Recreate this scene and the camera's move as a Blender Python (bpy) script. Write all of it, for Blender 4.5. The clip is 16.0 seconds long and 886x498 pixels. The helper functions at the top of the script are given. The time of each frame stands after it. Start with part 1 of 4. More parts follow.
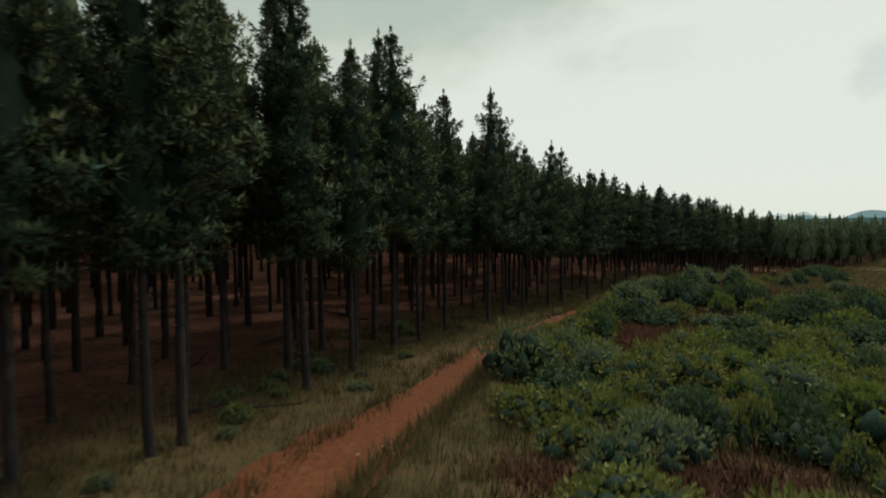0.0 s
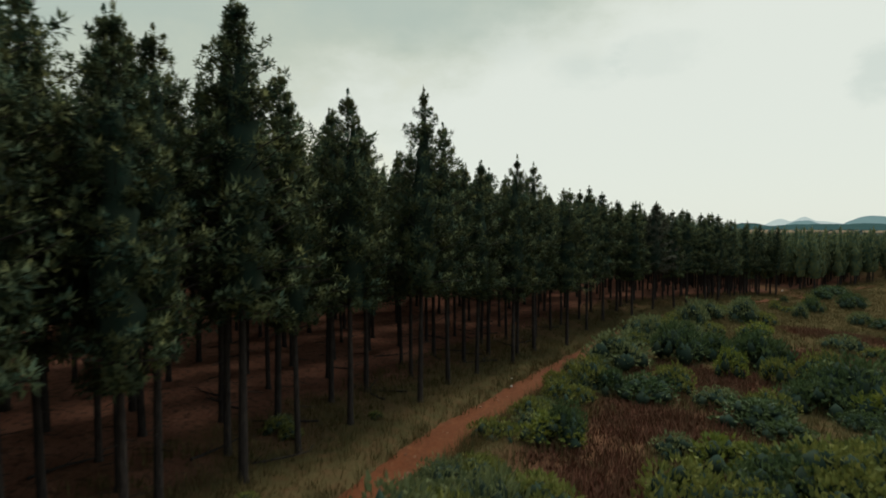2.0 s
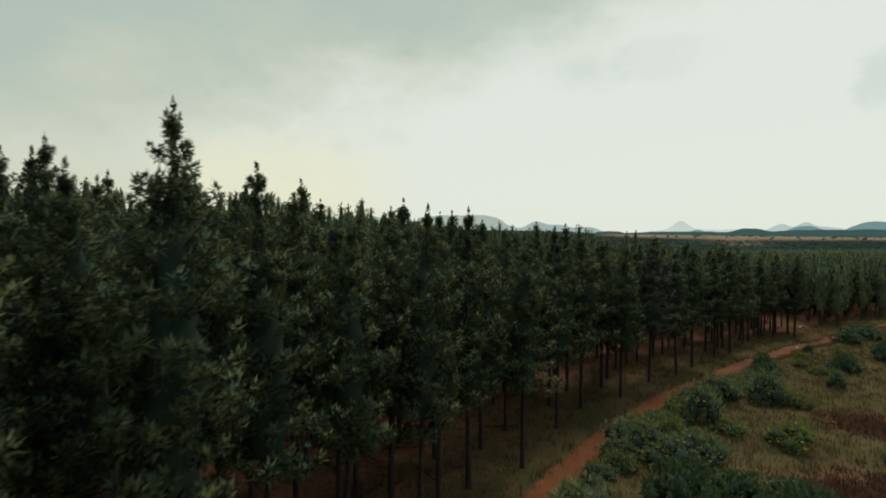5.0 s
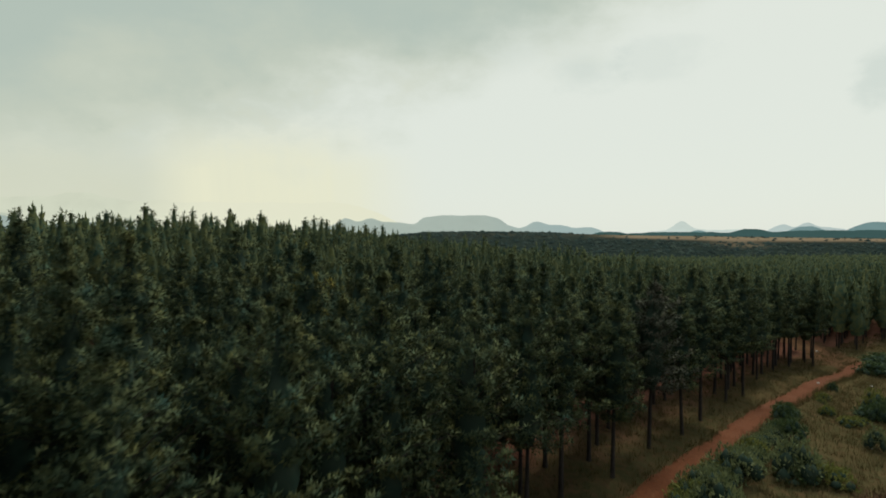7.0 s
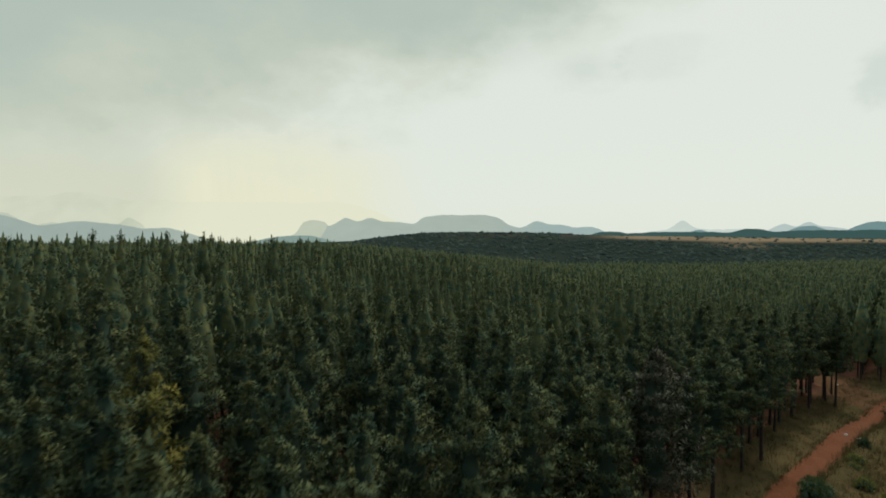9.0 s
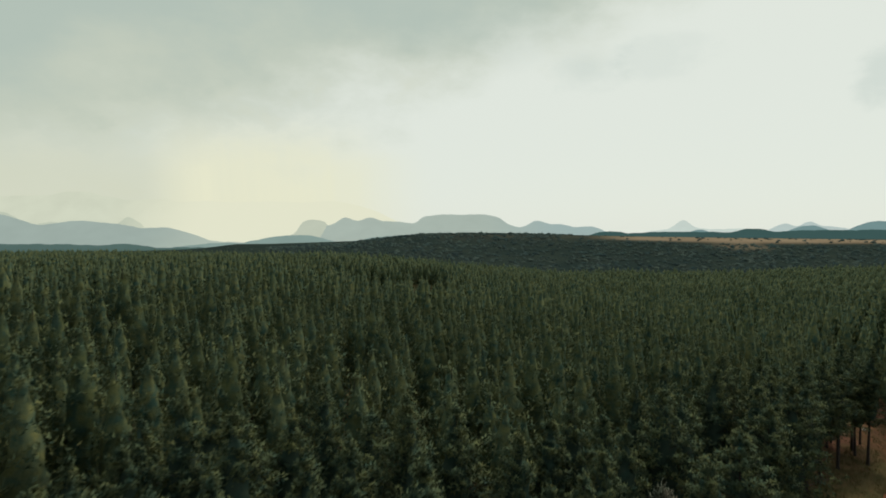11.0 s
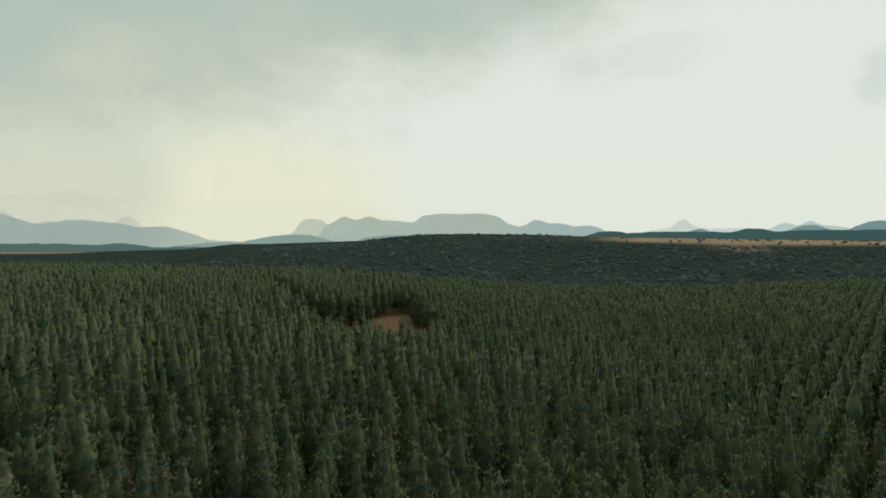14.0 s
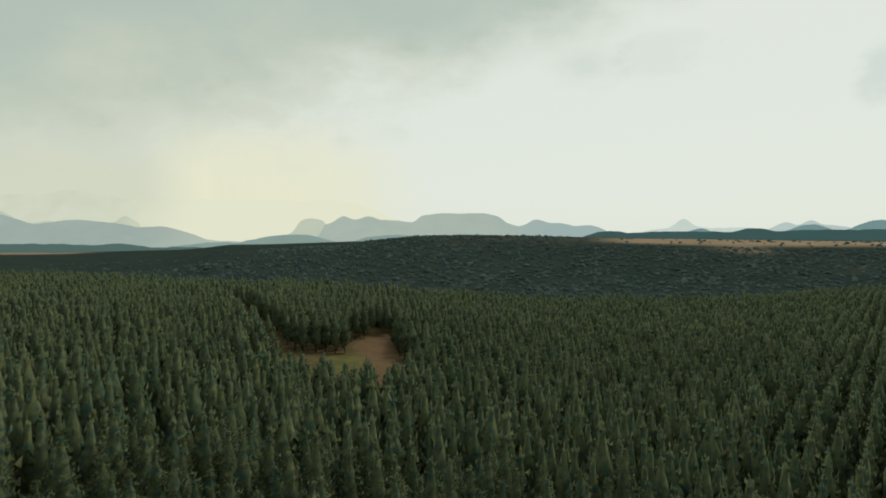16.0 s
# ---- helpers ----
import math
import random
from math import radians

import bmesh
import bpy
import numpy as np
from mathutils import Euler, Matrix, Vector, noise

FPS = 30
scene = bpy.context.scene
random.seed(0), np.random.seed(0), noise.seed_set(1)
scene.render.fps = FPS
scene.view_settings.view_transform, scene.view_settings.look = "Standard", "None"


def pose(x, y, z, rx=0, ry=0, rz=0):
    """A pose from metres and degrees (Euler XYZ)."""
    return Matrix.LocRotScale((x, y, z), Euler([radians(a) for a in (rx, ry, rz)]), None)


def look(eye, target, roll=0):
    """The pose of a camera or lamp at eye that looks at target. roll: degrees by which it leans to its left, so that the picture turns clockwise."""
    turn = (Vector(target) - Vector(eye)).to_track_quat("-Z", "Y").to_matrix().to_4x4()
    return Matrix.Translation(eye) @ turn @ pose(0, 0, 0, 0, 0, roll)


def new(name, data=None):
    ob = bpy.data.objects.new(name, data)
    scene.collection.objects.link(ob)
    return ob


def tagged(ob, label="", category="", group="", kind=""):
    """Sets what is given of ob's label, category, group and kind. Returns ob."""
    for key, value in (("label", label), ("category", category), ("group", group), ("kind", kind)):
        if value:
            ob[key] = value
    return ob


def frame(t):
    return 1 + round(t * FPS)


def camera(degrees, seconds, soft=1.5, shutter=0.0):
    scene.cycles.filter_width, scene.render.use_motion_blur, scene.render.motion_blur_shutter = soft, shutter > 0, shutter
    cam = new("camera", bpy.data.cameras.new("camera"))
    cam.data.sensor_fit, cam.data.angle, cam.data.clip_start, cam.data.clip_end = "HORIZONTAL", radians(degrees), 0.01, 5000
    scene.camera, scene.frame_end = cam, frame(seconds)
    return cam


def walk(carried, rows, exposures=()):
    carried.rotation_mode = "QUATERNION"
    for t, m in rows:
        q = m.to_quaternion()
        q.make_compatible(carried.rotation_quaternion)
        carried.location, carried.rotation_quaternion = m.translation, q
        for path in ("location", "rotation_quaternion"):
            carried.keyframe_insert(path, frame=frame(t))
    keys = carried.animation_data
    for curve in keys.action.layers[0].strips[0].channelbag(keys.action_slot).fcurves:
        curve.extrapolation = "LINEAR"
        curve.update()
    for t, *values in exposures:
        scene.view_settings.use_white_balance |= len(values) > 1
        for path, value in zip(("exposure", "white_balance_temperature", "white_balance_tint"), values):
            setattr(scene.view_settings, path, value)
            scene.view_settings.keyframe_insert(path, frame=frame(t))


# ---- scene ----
cam = camera(72.0, 16.0, soft=1.8, shutter=0.5)
# seconds, x, y, z, pitch, roll, yaw
FLIGHT = [
    (0.0, -0.00, -0.00, 6.00, -2.00, 0.58, -0.17),
    (0.5, 1.20, 2.84, 6.50, -1.92, 0.51, -0.17),
    (1.0, 2.40, 5.70, 7.06, -1.85, 0.44, -0.17),
    (1.5, 3.53, 8.58, 7.68, -1.77, 0.37, -0.16),
    (2.0, 4.63, 11.46, 8.39, -1.69, 0.30, -0.15),
    (2.5, 5.71, 14.32, 9.12, -1.61, 0.23, -0.13),
    (3.0, 6.79, 17.16, 9.88, -1.54, 0.16, -0.12),
    (3.5, 7.84, 19.98, 10.62, -1.48, 0.10, -0.10),
    (4.0, 8.89, 22.80, 11.39, -1.43, 0.05, -0.09),
    (6.5, 13.80, 36.81, 14.36, -1.40, -0.02, 0.02),
    (7.0, 14.72, 39.50, 15.09, -1.42, -0.02, 0.03),
    (7.5, 15.64, 42.21, 15.83, -1.43, -0.01, 0.04),
    (8.0, 16.58, 44.94, 16.61, -1.45, -0.01, 0.06),
    (8.5, 17.52, 47.67, 17.38, -1.47, -0.00, 0.07),
    (9.0, 18.43, 50.42, 18.19, -1.49, -0.00, 0.09),
    (9.5, 19.33, 53.18, 18.99, -1.50, -0.00, 0.11),
    (10.0, 20.25, 56.00, 19.81, -1.52, -0.01, 0.13),
    (12.5, 25.11, 71.20, 24.39, -1.66, -0.03, 0.11),
    (13.0, 26.13, 74.29, 25.39, -1.69, -0.04, 0.11),
    (13.5, 27.14, 77.38, 26.40, -1.71, -0.04, 0.11),
    (14.0, 28.18, 80.47, 27.42, -1.72, -0.04, 0.12),
    (14.5, 29.22, 83.53, 28.43, -1.74, -0.03, 0.12),
    (15.0, 30.26, 86.59, 29.44, -1.76, -0.02, 0.13),
    (15.5, 31.26, 89.64, 30.44, -1.78, -0.01, 0.14),
    (16.0, 32.26, 92.69, 31.46, -1.80, 0.00, 0.14),
]
walk(cam, [(t, pose(x, y, z, 90 + p, r, w)) for t, x, y, z, p, r, w in FLIGHT])


# ---------------------------------------------------------------- light
def make_world():
    world = bpy.data.worlds.new("overcast_sky")
    scene.world = world
    world.use_nodes = True
    nt = world.node_tree
    nt.nodes.clear()
    N, L = nt.nodes.new, nt.links.new

    def math_node(op, a, b=None, clamp=False):
        n = N("ShaderNodeMath")
        n.operation, n.use_clamp = op, clamp
        for i, v in enumerate((a, b)):
            if v is None:
                continue
            if isinstance(v, (int, float)):
                n.inputs[i].default_value = v
            else:
                L(v, n.inputs[i])
        return n.outputs[0]

    def ramp(v, a, b):
        n = N("ShaderNodeMapRange")
        n.interpolation_type = "SMOOTHSTEP"
        L(v, n.inputs[0])
        n.inputs[1].default_value, n.inputs[2].default_value = a, b
        return n.outputs[0]

    def mix(f, a, b):
        n = N("ShaderNodeMix")
        n.data_type = "RGBA"
        for sock, v in ((n.inputs[0], f), (n.inputs[6], a), (n.inputs[7], b)):
            if isinstance(v, (int, float)):
                sock.default_value = v
            elif isinstance(v, tuple):
                sock.default_value = (*v, 1)
            else:
                L(v, sock)
        return n.outputs[2]

    tc = N("ShaderNodeTexCoord")
    sep = N("ShaderNodeSeparateXYZ")
    L(tc.outputs["Generated"], sep.inputs[0])
    X, Y, Z = sep.outputs
    # cloud coordinates: billows, a little flattened towards the horizon
    def cloud_noise(scale, detail, stretch, rough=0.55):
        mp = N("ShaderNodeMapping")
        mp.inputs["Scale"].default_value = stretch
        L(tc.outputs["Generated"], mp.inputs[0])
        n = N("ShaderNodeTexNoise")
        n.inputs["Scale"].default_value, n.inputs["Detail"].default_value, n.inputs["Roughness"].default_value = scale, detail, rough
        L(mp.outputs[0], n.inputs[0])
        return math_node("SUBTRACT", n.outputs[0], 0.5)

    def blot(cx, cz, rx, rz, ragged):
        """A torn scrap of cloud round one place of the sky."""
        dx = math_node("DIVIDE", math_node("SUBTRACT", X, cx), rx)
        dz = math_node("DIVIDE", math_node("SUBTRACT", Z, cz), rz)
        d = math_node("SQRT", math_node("ADD", math_node("MULTIPLY", dx, dx), math_node("MULTIPLY", dz, dz)))
        return math_node("MULTIPLY", ramp(math_node("ADD", d, math_node("MULTIPLY", ragged, 3.4)), 1.25, 0.35), ramp(Y, 0.1, 0.4))

    broad = cloud_noise(2.0, 5, (1.5, 1.2, 2.6))
    billow = cloud_noise(7.0, 8, (1.0, 1.0, 1.7), 0.6)
    # a heavier bank leans over the left, a thin bright veil ahead, to the right and overhead, and unseen dark cloud
    # behind, added to dim what faces the camera
    lean = math_node("SUBTRACT", math_node("SUBTRACT", Z, math_node("MULTIPLY", X, 0.36)), 0.26)
    lean = math_node("ADD", lean, math_node("ADD", math_node("MULTIPLY", broad, 0.20), math_node("MULTIPLY", billow, 0.26)))
    bank = math_node("MULTIPLY", ramp(lean, -0.09, 0.11), ramp(Z, 0.8, 0.5))
    deep = math_node("MULTIPLY", ramp(math_node("ADD", math_node("ADD", lean, math_node("MULTIPLY", Z, 0.25)), math_node("MULTIPLY", broad, 0.30)), 0.08, 0.30), ramp(Z, 0.8, 0.5))
    veil = (0.755, 0.80, 0.72)
    base = mix(bank, veil, (0.555, 0.605, 0.495))
    base = mix(math_node("MULTIPLY", deep, 0.85), base, (0.440, 0.525, 0.460))
    # lit rims where the bank breaks up into billows
    rim = math_node("MULTIPLY", ramp(lean, -0.05, 0.02), ramp(lean, 0.11, 0.03))
    rim = math_node("MULTIPLY", math_node("MULTIPLY", rim, ramp(billow, -0.05, 0.14)), ramp(X, 0.05, -0.2))
    base = mix(math_node("MULTIPLY", rim, 0.7), base, (0.72, 0.74, 0.60))
    for cx, cz, rx, rz, share in ((0.218, 0.250, 0.055, 0.034, 0.34), (0.315, 0.262, 0.07, 0.028, 0.20), (0.572, 0.205, 0.032, 0.040, 0.45), (0.08, 0.31, 0.16, 0.05, 0.20)):
        base = mix(math_node("MULTIPLY", blot(cx, cz, rx, rz, billow), share), base, (0.52, 0.60, 0.545))
    base = mix(ramp(Z, 0.5, 0.85), base, (0.60, 0.70, 0.715))
    # unseen darker sky behind the camera, added to cut the frontal light
    dim_behind = math_node("MULTIPLY", ramp(Y, 0.25, -0.45), ramp(Z, 0.9, 0.45))
    base = mix(dim_behind, base, (0.24, 0.285, 0.295))
    # the far left pales towards the horizon; warm light under the bank, with shafts of thin falling rain in it
    pale = math_node("MULTIPLY", math_node("MULTIPLY", ramp(math_node("ADD", Z, math_node("MULTIPLY", billow, 0.16)), 0.15, 0.07), ramp(X, -0.05, -0.40)), ramp(Y, 0.2, 0.7))
    base = mix(math_node("MULTIPLY", pale, 0.8), base, (0.64, 0.665, 0.52))
    rain = N("ShaderNodeTexNoise")
    rain.noise_dimensions = "1D"
    rain.inputs["Scale"].default_value, rain.inputs["Detail"].default_value = 26.0, 3
    L(math_node("ADD", X, math_node("MULTIPLY", Z, 0.05)), rain.inputs["W"])
    glow_x = math_node("MULTIPLY", ramp(X, -0.45, -0.37), ramp(X, 0.00, -0.22))
    glow_z = math_node("MULTIPLY", ramp(math_node("ADD", Z, math_node("MULTIPLY", billow, 0.14)), 0.19, 0.08), ramp(Y, 0.2, 0.7))
    streak = math_node("ADD", math_node("MULTIPLY", rain.outputs[0], 0.55), 0.62)
    glow = math_node("MULTIPLY", math_node("MULTIPLY", glow_x, glow_z), streak, True)
    base = mix(glow, base, (0.80, 0.80, 0.60))
    sky = N("ShaderNodeTexSky")
    sky.sky_type, sky.sun_disc = "NISHITA", False
    sky.sun_elevation, sky.sun_rotation = radians(52), radians(35)
    skyc = N("ShaderNodeVectorMath")
    skyc.operation = "SCALE"
    L(sky.outputs[0], skyc.inputs[0])
    skyc.inputs["Scale"].default_value = 0.05
    total = mix(0.9, skyc.outputs[0], base)
    bg = N("ShaderNodeBackground")
    bg.inputs["Strength"].default_value = 1.06
    L(total, bg.inputs[0])
    out = N("ShaderNodeOutputWorld")
    L(bg.outputs[0], out.inputs[0])


make_world()
sun_data = bpy.data.lights.new("sun", "SUN")
sun_data.energy, sun_data.angle, sun_data.color = 1.7, radians(16), (1.0, 0.95, 0.84)
sun = new("sun", sun_data)
sun.matrix_world = look((40, 57, 99), (0, 0, 0))


# ---------------------------------------------------------------- materials
def material(name, colours, scale=1.0, fine=None, rough=0.85, bump=0.0, bump_scale=None, island=0.0, spec=0.25, patches=None, translucent=0.0, stretch=(1, 1, 1), bump_distance=0.05):
    """colours: two colours mixed by coarse noise, and a third by fine noise; patches: (colour, scale, low, high)."""
    m = bpy.data.materials.new(name)
    m.use_nodes = True
    nt = m.node_tree
    N, L = nt.nodes.new, nt.links.new
    bsdf = nt.nodes["Principled BSDF"]
    bsdf.inputs["Roughness"].default_value = rough
    bsdf.inputs["Specular IOR Level"].default_value = spec
    geo = N("ShaderNodeNewGeometry")
    mp = N("ShaderNodeMapping")
    mp.inputs["Scale"].default_value = stretch
    L(geo.outputs["Position"], mp.inputs[0])

    def noise_at(s, detail=5, lo=0.35, hi=0.65):
        n = N("ShaderNodeTexNoise")
        n.inputs["Scale"].default_value, n.inputs["Detail"].default_value = s, detail
        L(mp.outputs[0], n.inputs[0])
        r = N("ShaderNodeMapRange")
        L(n.outputs[0], r.inputs[0])
        r.inputs[1].default_value, r.inputs[2].default_value = lo, hi
        return r.outputs[0]

    def mix(f, a, b, kind="MIX"):
        n = N("ShaderNodeMix")
        n.data_type, n.blend_type = "RGBA", kind
        for sock, v in ((n.inputs[0], f), (n.inputs[6], a), (n.inputs[7], b)):
            if isinstance(v, (int, float)):
                sock.default_value = v
            elif isinstance(v, tuple):
                sock.default_value = (*v, 1)
            else:
                L(v, sock)
        return n.outputs[2]

    col = mix(noise_at(scale), colours[0], colours[1])
    if len(colours) > 2:
        col = mix(noise_at(fine or scale * 9, 4), col, colours[2])
    for pc, ps, lo, hi in patches or ():
        col = mix(noise_at(ps, 4, lo, hi), col, pc)
    if island:
        hsv = N("ShaderNodeHueSaturation")
        r = N("ShaderNodeMapRange")
        L(geo.outputs["Random Per Island"], r.inputs[0])
        r.inputs[3].default_value, r.inputs[4].default_value = 1 - island, 1 + island
        L(r.outputs[0], hsv.inputs["Value"])
        r2 = N("ShaderNodeMapRange")
        L(geo.outputs["Random Per Island"], r2.inputs[0])
        r2.inputs[3].default_value, r2.inputs[4].default_value = 0.515, 0.485
        L(r2.outputs[0], hsv.inputs["Hue"])
        L(col, hsv.inputs["Color"])
        col = hsv.outputs[0]
    L(col, bsdf.inputs["Base Color"])
    if bump:
        n = N("ShaderNodeTexNoise")
        n.inputs["Scale"].default_value, n.inputs["Detail"].default_value = bump_scale or scale * 12, 6
        L(mp.outputs[0], n.inputs[0])
        b = N("ShaderNodeBump")
        b.inputs["Strength"].default_value, b.inputs["Distance"].default_value = bump, bump_distance
        L(n.outputs[0], b.inputs["Height"])
        L(b.outputs[0], bsdf.inputs["Normal"])
    if translucent:
        tr = N("ShaderNodeBsdfTranslucent")
        L(col, tr.inputs[0])
        ms = N("ShaderNodeMixShader")
        ms.inputs[0].default_value = translucent
        L(bsdf.outputs[0], ms.inputs[1])
        L(tr.outputs[0], ms.inputs[2])
        L(ms.outputs[0], nt.nodes["Material Output"].inputs[0])
    return m


NEEDLES = material("pine_needles", [(0.037, 0.080, 0.062), (0.070, 0.106, 0.066), (0.140, 0.150, 0.060)], 0.24, 1.6, rough=0.85, spec=0.04, bump=0.6, bump_scale=5.0, bump_distance=0.12, island=0.16, translucent=0.15)
NEEDLES_YELLOW = material("yellowing_needles", [(0.21, 0.175, 0.035), (0.075, 0.105, 0.048), (0.15, 0.145, 0.042)], 0.5, 2.5, rough=0.8, spec=0.05, island=0.15, translucent=0.15)
NEEDLES_BROWN = material("dying_needles", [(0.085, 0.072, 0.045), (0.062, 0.082, 0.050)], 0.8, rough=0.8, island=0.3)
# inner twigs and needles, darkened so gaps in the foliage read as shade
INNER_SHADE = material("shaded_inner_twigs_and_needles", [(0.034, 0.058, 0.043), (0.048, 0.066, 0.046)], 1.5, rough=0.95, spec=0.0)
BARK = material("pine_bark", [(0.045, 0.035, 0.030), (0.075, 0.058, 0.050), (0.03, 0.025, 0.022)], 1.2, 9, rough=0.95, bump=0.8, bump_scale=14, stretch=(1, 1, 0.25))
SHRUB = material("shrub_leaves", [(0.134, 0.164, 0.043), (0.185, 0.199, 0.052), (0.230, 0.230, 0.063)], 0.25, 3.0, rough=0.7, spec=0.1, island=0.35, translucent=0.2)
SHRUB_GREY = material("grey_green_leaves", [(0.135, 0.165, 0.073), (0.169, 0.200, 0.088), (0.213, 0.235, 0.105)], 0.4, 3.0, rough=0.7, spec=0.1, island=0.35, translucent=0.2)
SHRUB_DARK = material("dark_glossy_leaves", [(0.072, 0.113, 0.046), (0.101, 0.138, 0.053)], 0.6, rough=0.65, spec=0.15, island=0.35, translucent=0.15)
SHRUB_LIME = material("lime_green_leaves", [(0.20, 0.22, 0.04), (0.16, 0.20, 0.04)], 0.8, rough=0.6, island=0.3, translucent=0.25)
BRACKEN = material("rusty_bracken", [(0.142, 0.065, 0.041), (0.115, 0.076, 0.041), (0.182, 0.092, 0.057)], 0.5, 4, rough=0.95, spec=0.05, island=0.35)
GRASS = material("dry_grass", [(0.122, 0.108, 0.042), (0.086, 0.088, 0.036), (0.165, 0.118, 0.054)], 0.3, 3, rough=0.9, spec=0.05, island=0.35, translucent=0.2)
GRASS_GREEN = material("reed_green", [(0.20, 0.21, 0.04), (0.14, 0.17, 0.04)], 0.9, rough=0.7, island=0.3, translucent=0.25)
TWIG = material("shrub_wood", [(0.07, 0.055, 0.04), (0.11, 0.09, 0.07)], 4, rough=0.9)
DIRT = material("red_dirt", [(0.155, 0.045, 0.014), (0.190, 0.062, 0.021), (0.115, 0.036, 0.012)], 0.35, 5, rough=0.95, bump=0.9, bump_scale=6,
                patches=[((0.20, 0.080, 0.034), 2.6, 0.56, 0.8)])
STONE = material("pale_stone", [(0.55, 0.52, 0.47), (0.7, 0.68, 0.62)], 6, rough=0.8, bump=0.5)
EARTH_STONE = material("reddish_stone", [(0.30, 0.16, 0.10), (0.42, 0.26, 0.18)], 5, rough=0.9, bump=0.5)
# leaf colours shifted towards blue to stand for haze over the ridge
FAR_BUSH = material("hazed_far_bush_leaves", [(0.026, 0.046, 0.048), (0.042, 0.064, 0.060), (0.060, 0.076, 0.062)], 0.012, 0.06, rough=0.95, spec=0.0, island=0.28)


def ground_material():
    m = bpy.data.materials.new("grass_and_needle_litter")
    m.use_nodes = True
    nt = m.node_tree
    N, L = nt.nodes.new, nt.links.new
    bsdf = nt.nodes["Principled BSDF"]
    bsdf.inputs["Roughness"].default_value, bsdf.inputs["Specular IOR Level"].default_value = 0.95, 0.0
    geo = N("ShaderNodeNewGeometry")

    def noise_at(s, lo, hi, detail=6):
        n = N("ShaderNodeTexNoise")
        n.inputs["Scale"].default_value, n.inputs["Detail"].default_value = s, detail
        L(geo.outputs["Position"], n.inputs[0])
        r = N("ShaderNodeMapRange")
        L(n.outputs[0], r.inputs[0])
        r.inputs[1].default_value, r.inputs[2].default_value = lo, hi
        return r.outputs[0]

    def mix(f, a, b):
        n = N("ShaderNodeMix")
        n.data_type = "RGBA"
        for sock, v in ((n.inputs[0], f), (n.inputs[6], a), (n.inputs[7], b)):
            if isinstance(v, tuple):
                sock.default_value = (*v, 1)
            else:
                L(v, sock)
        return n.outputs[2]

    def zone(name):
        n = N("ShaderNodeAttribute")
        n.attribute_name = name
        return n.outputs["Fac"]

    grass = mix(noise_at(0.22, 0.38, 0.62), (0.062, 0.057, 0.025), (0.105, 0.082, 0.038))
    grass = mix(noise_at(1.7, 0.45, 0.75), grass, (0.12, 0.07, 0.036))
    litter = mix(noise_at(0.5, 0.35, 0.65), (0.150, 0.068, 0.045), (0.200, 0.095, 0.063))
    litter = mix(noise_at(3.0, 0.5, 0.7), litter, (0.075, 0.045, 0.031))
    field = mix(noise_at(0.008, 0.4, 0.6), (0.27, 0.205, 0.135), (0.23, 0.165, 0.105))
    # bushy ridge ground, with some blue of distance haze in its colour
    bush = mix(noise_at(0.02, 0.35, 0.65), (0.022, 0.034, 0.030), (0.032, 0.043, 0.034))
    red = mix(noise_at(0.7, 0.4, 0.6), (0.110, 0.052, 0.032), (0.150, 0.078, 0.044))
    col = mix(zone("litter"), grass, litter)
    col = mix(zone("bare"), col, red)
    col = mix(zone("lush"), col, mix(noise_at(0.35, 0.4, 0.6), (0.115, 0.130, 0.036), (0.080, 0.078, 0.036)))
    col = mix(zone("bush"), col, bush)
    col = mix(zone("field"), col, field)
    L(col, bsdf.inputs["Base Color"])
    n = N("ShaderNodeTexNoise")
    n.inputs["Scale"].default_value, n.inputs["Detail"].default_value = 4.0, 8
    L(geo.outputs["Position"], n.inputs[0])
    b = N("ShaderNodeBump")
    b.inputs["Strength"].default_value, b.inputs["Distance"].default_value = 0.8, 0.12
    L(n.outputs[0], b.inputs["Height"])
    L(b.outputs[0], bsdf.inputs["Normal"])
    return m


GROUND = ground_material()


# ---------------------------------------------------------------- the lie of the land
def smooth(a, b, v):
    t = np.clip((v - a) / (b - a), 0, 1)
    return t * t * (3 - 2 * t)


ROAD = np.array([(-14, -22), (-8, -4), (-5.1, 8), (-3.5, 15), (-2.5, 18.6), (-1.2, 22.5), (-0.3, 25.6), (1.2, 30.6), (4.4, 38.3), (7.9, 45.3), (11, 51.6), (13.9, 57.1), (17, 63.1), (20.5, 68.8),
                 (25, 74.6), (29.5, 79.9), (36.9, 88.2), (46, 99), (54.5, 108.3), (63.4, 117.7), (70.4, 124.3), (76.4, 130), (86.6, 138.4), (105, 153), (140, 182), (215, 244)], float)


def spline(points, step=0.5):
    """Points at even steps along a Catmull-Rom curve."""
    p = np.vstack([2 * points[0] - points[1], points, 2 * points[-1] - points[-2]])
    out = []
    for i in range(1, len(p) - 2):
        n = max(2, int(np.linalg.norm(p[i + 1] - p[i]) / step))
        for k in range(n):
            t = k / n
            out.append(0.5 * (2 * p[i] + (p[i + 1] - p[i - 1]) * t + (2 * p[i - 1] - 5 * p[i] + 4 * p[i + 1] - p[i + 2]) * t * t
                              + (3 * p[i] - p[i - 1] - 3 * p[i + 1] + p[i + 2]) * t ** 3))
    return np.array(out)


ROAD_LINE = spline(ROAD)
ROAD_DIR = np.gradient(ROAD_LINE, axis=0)
ROAD_DIR /= np.linalg.norm(ROAD_DIR, axis=1)[:, None]


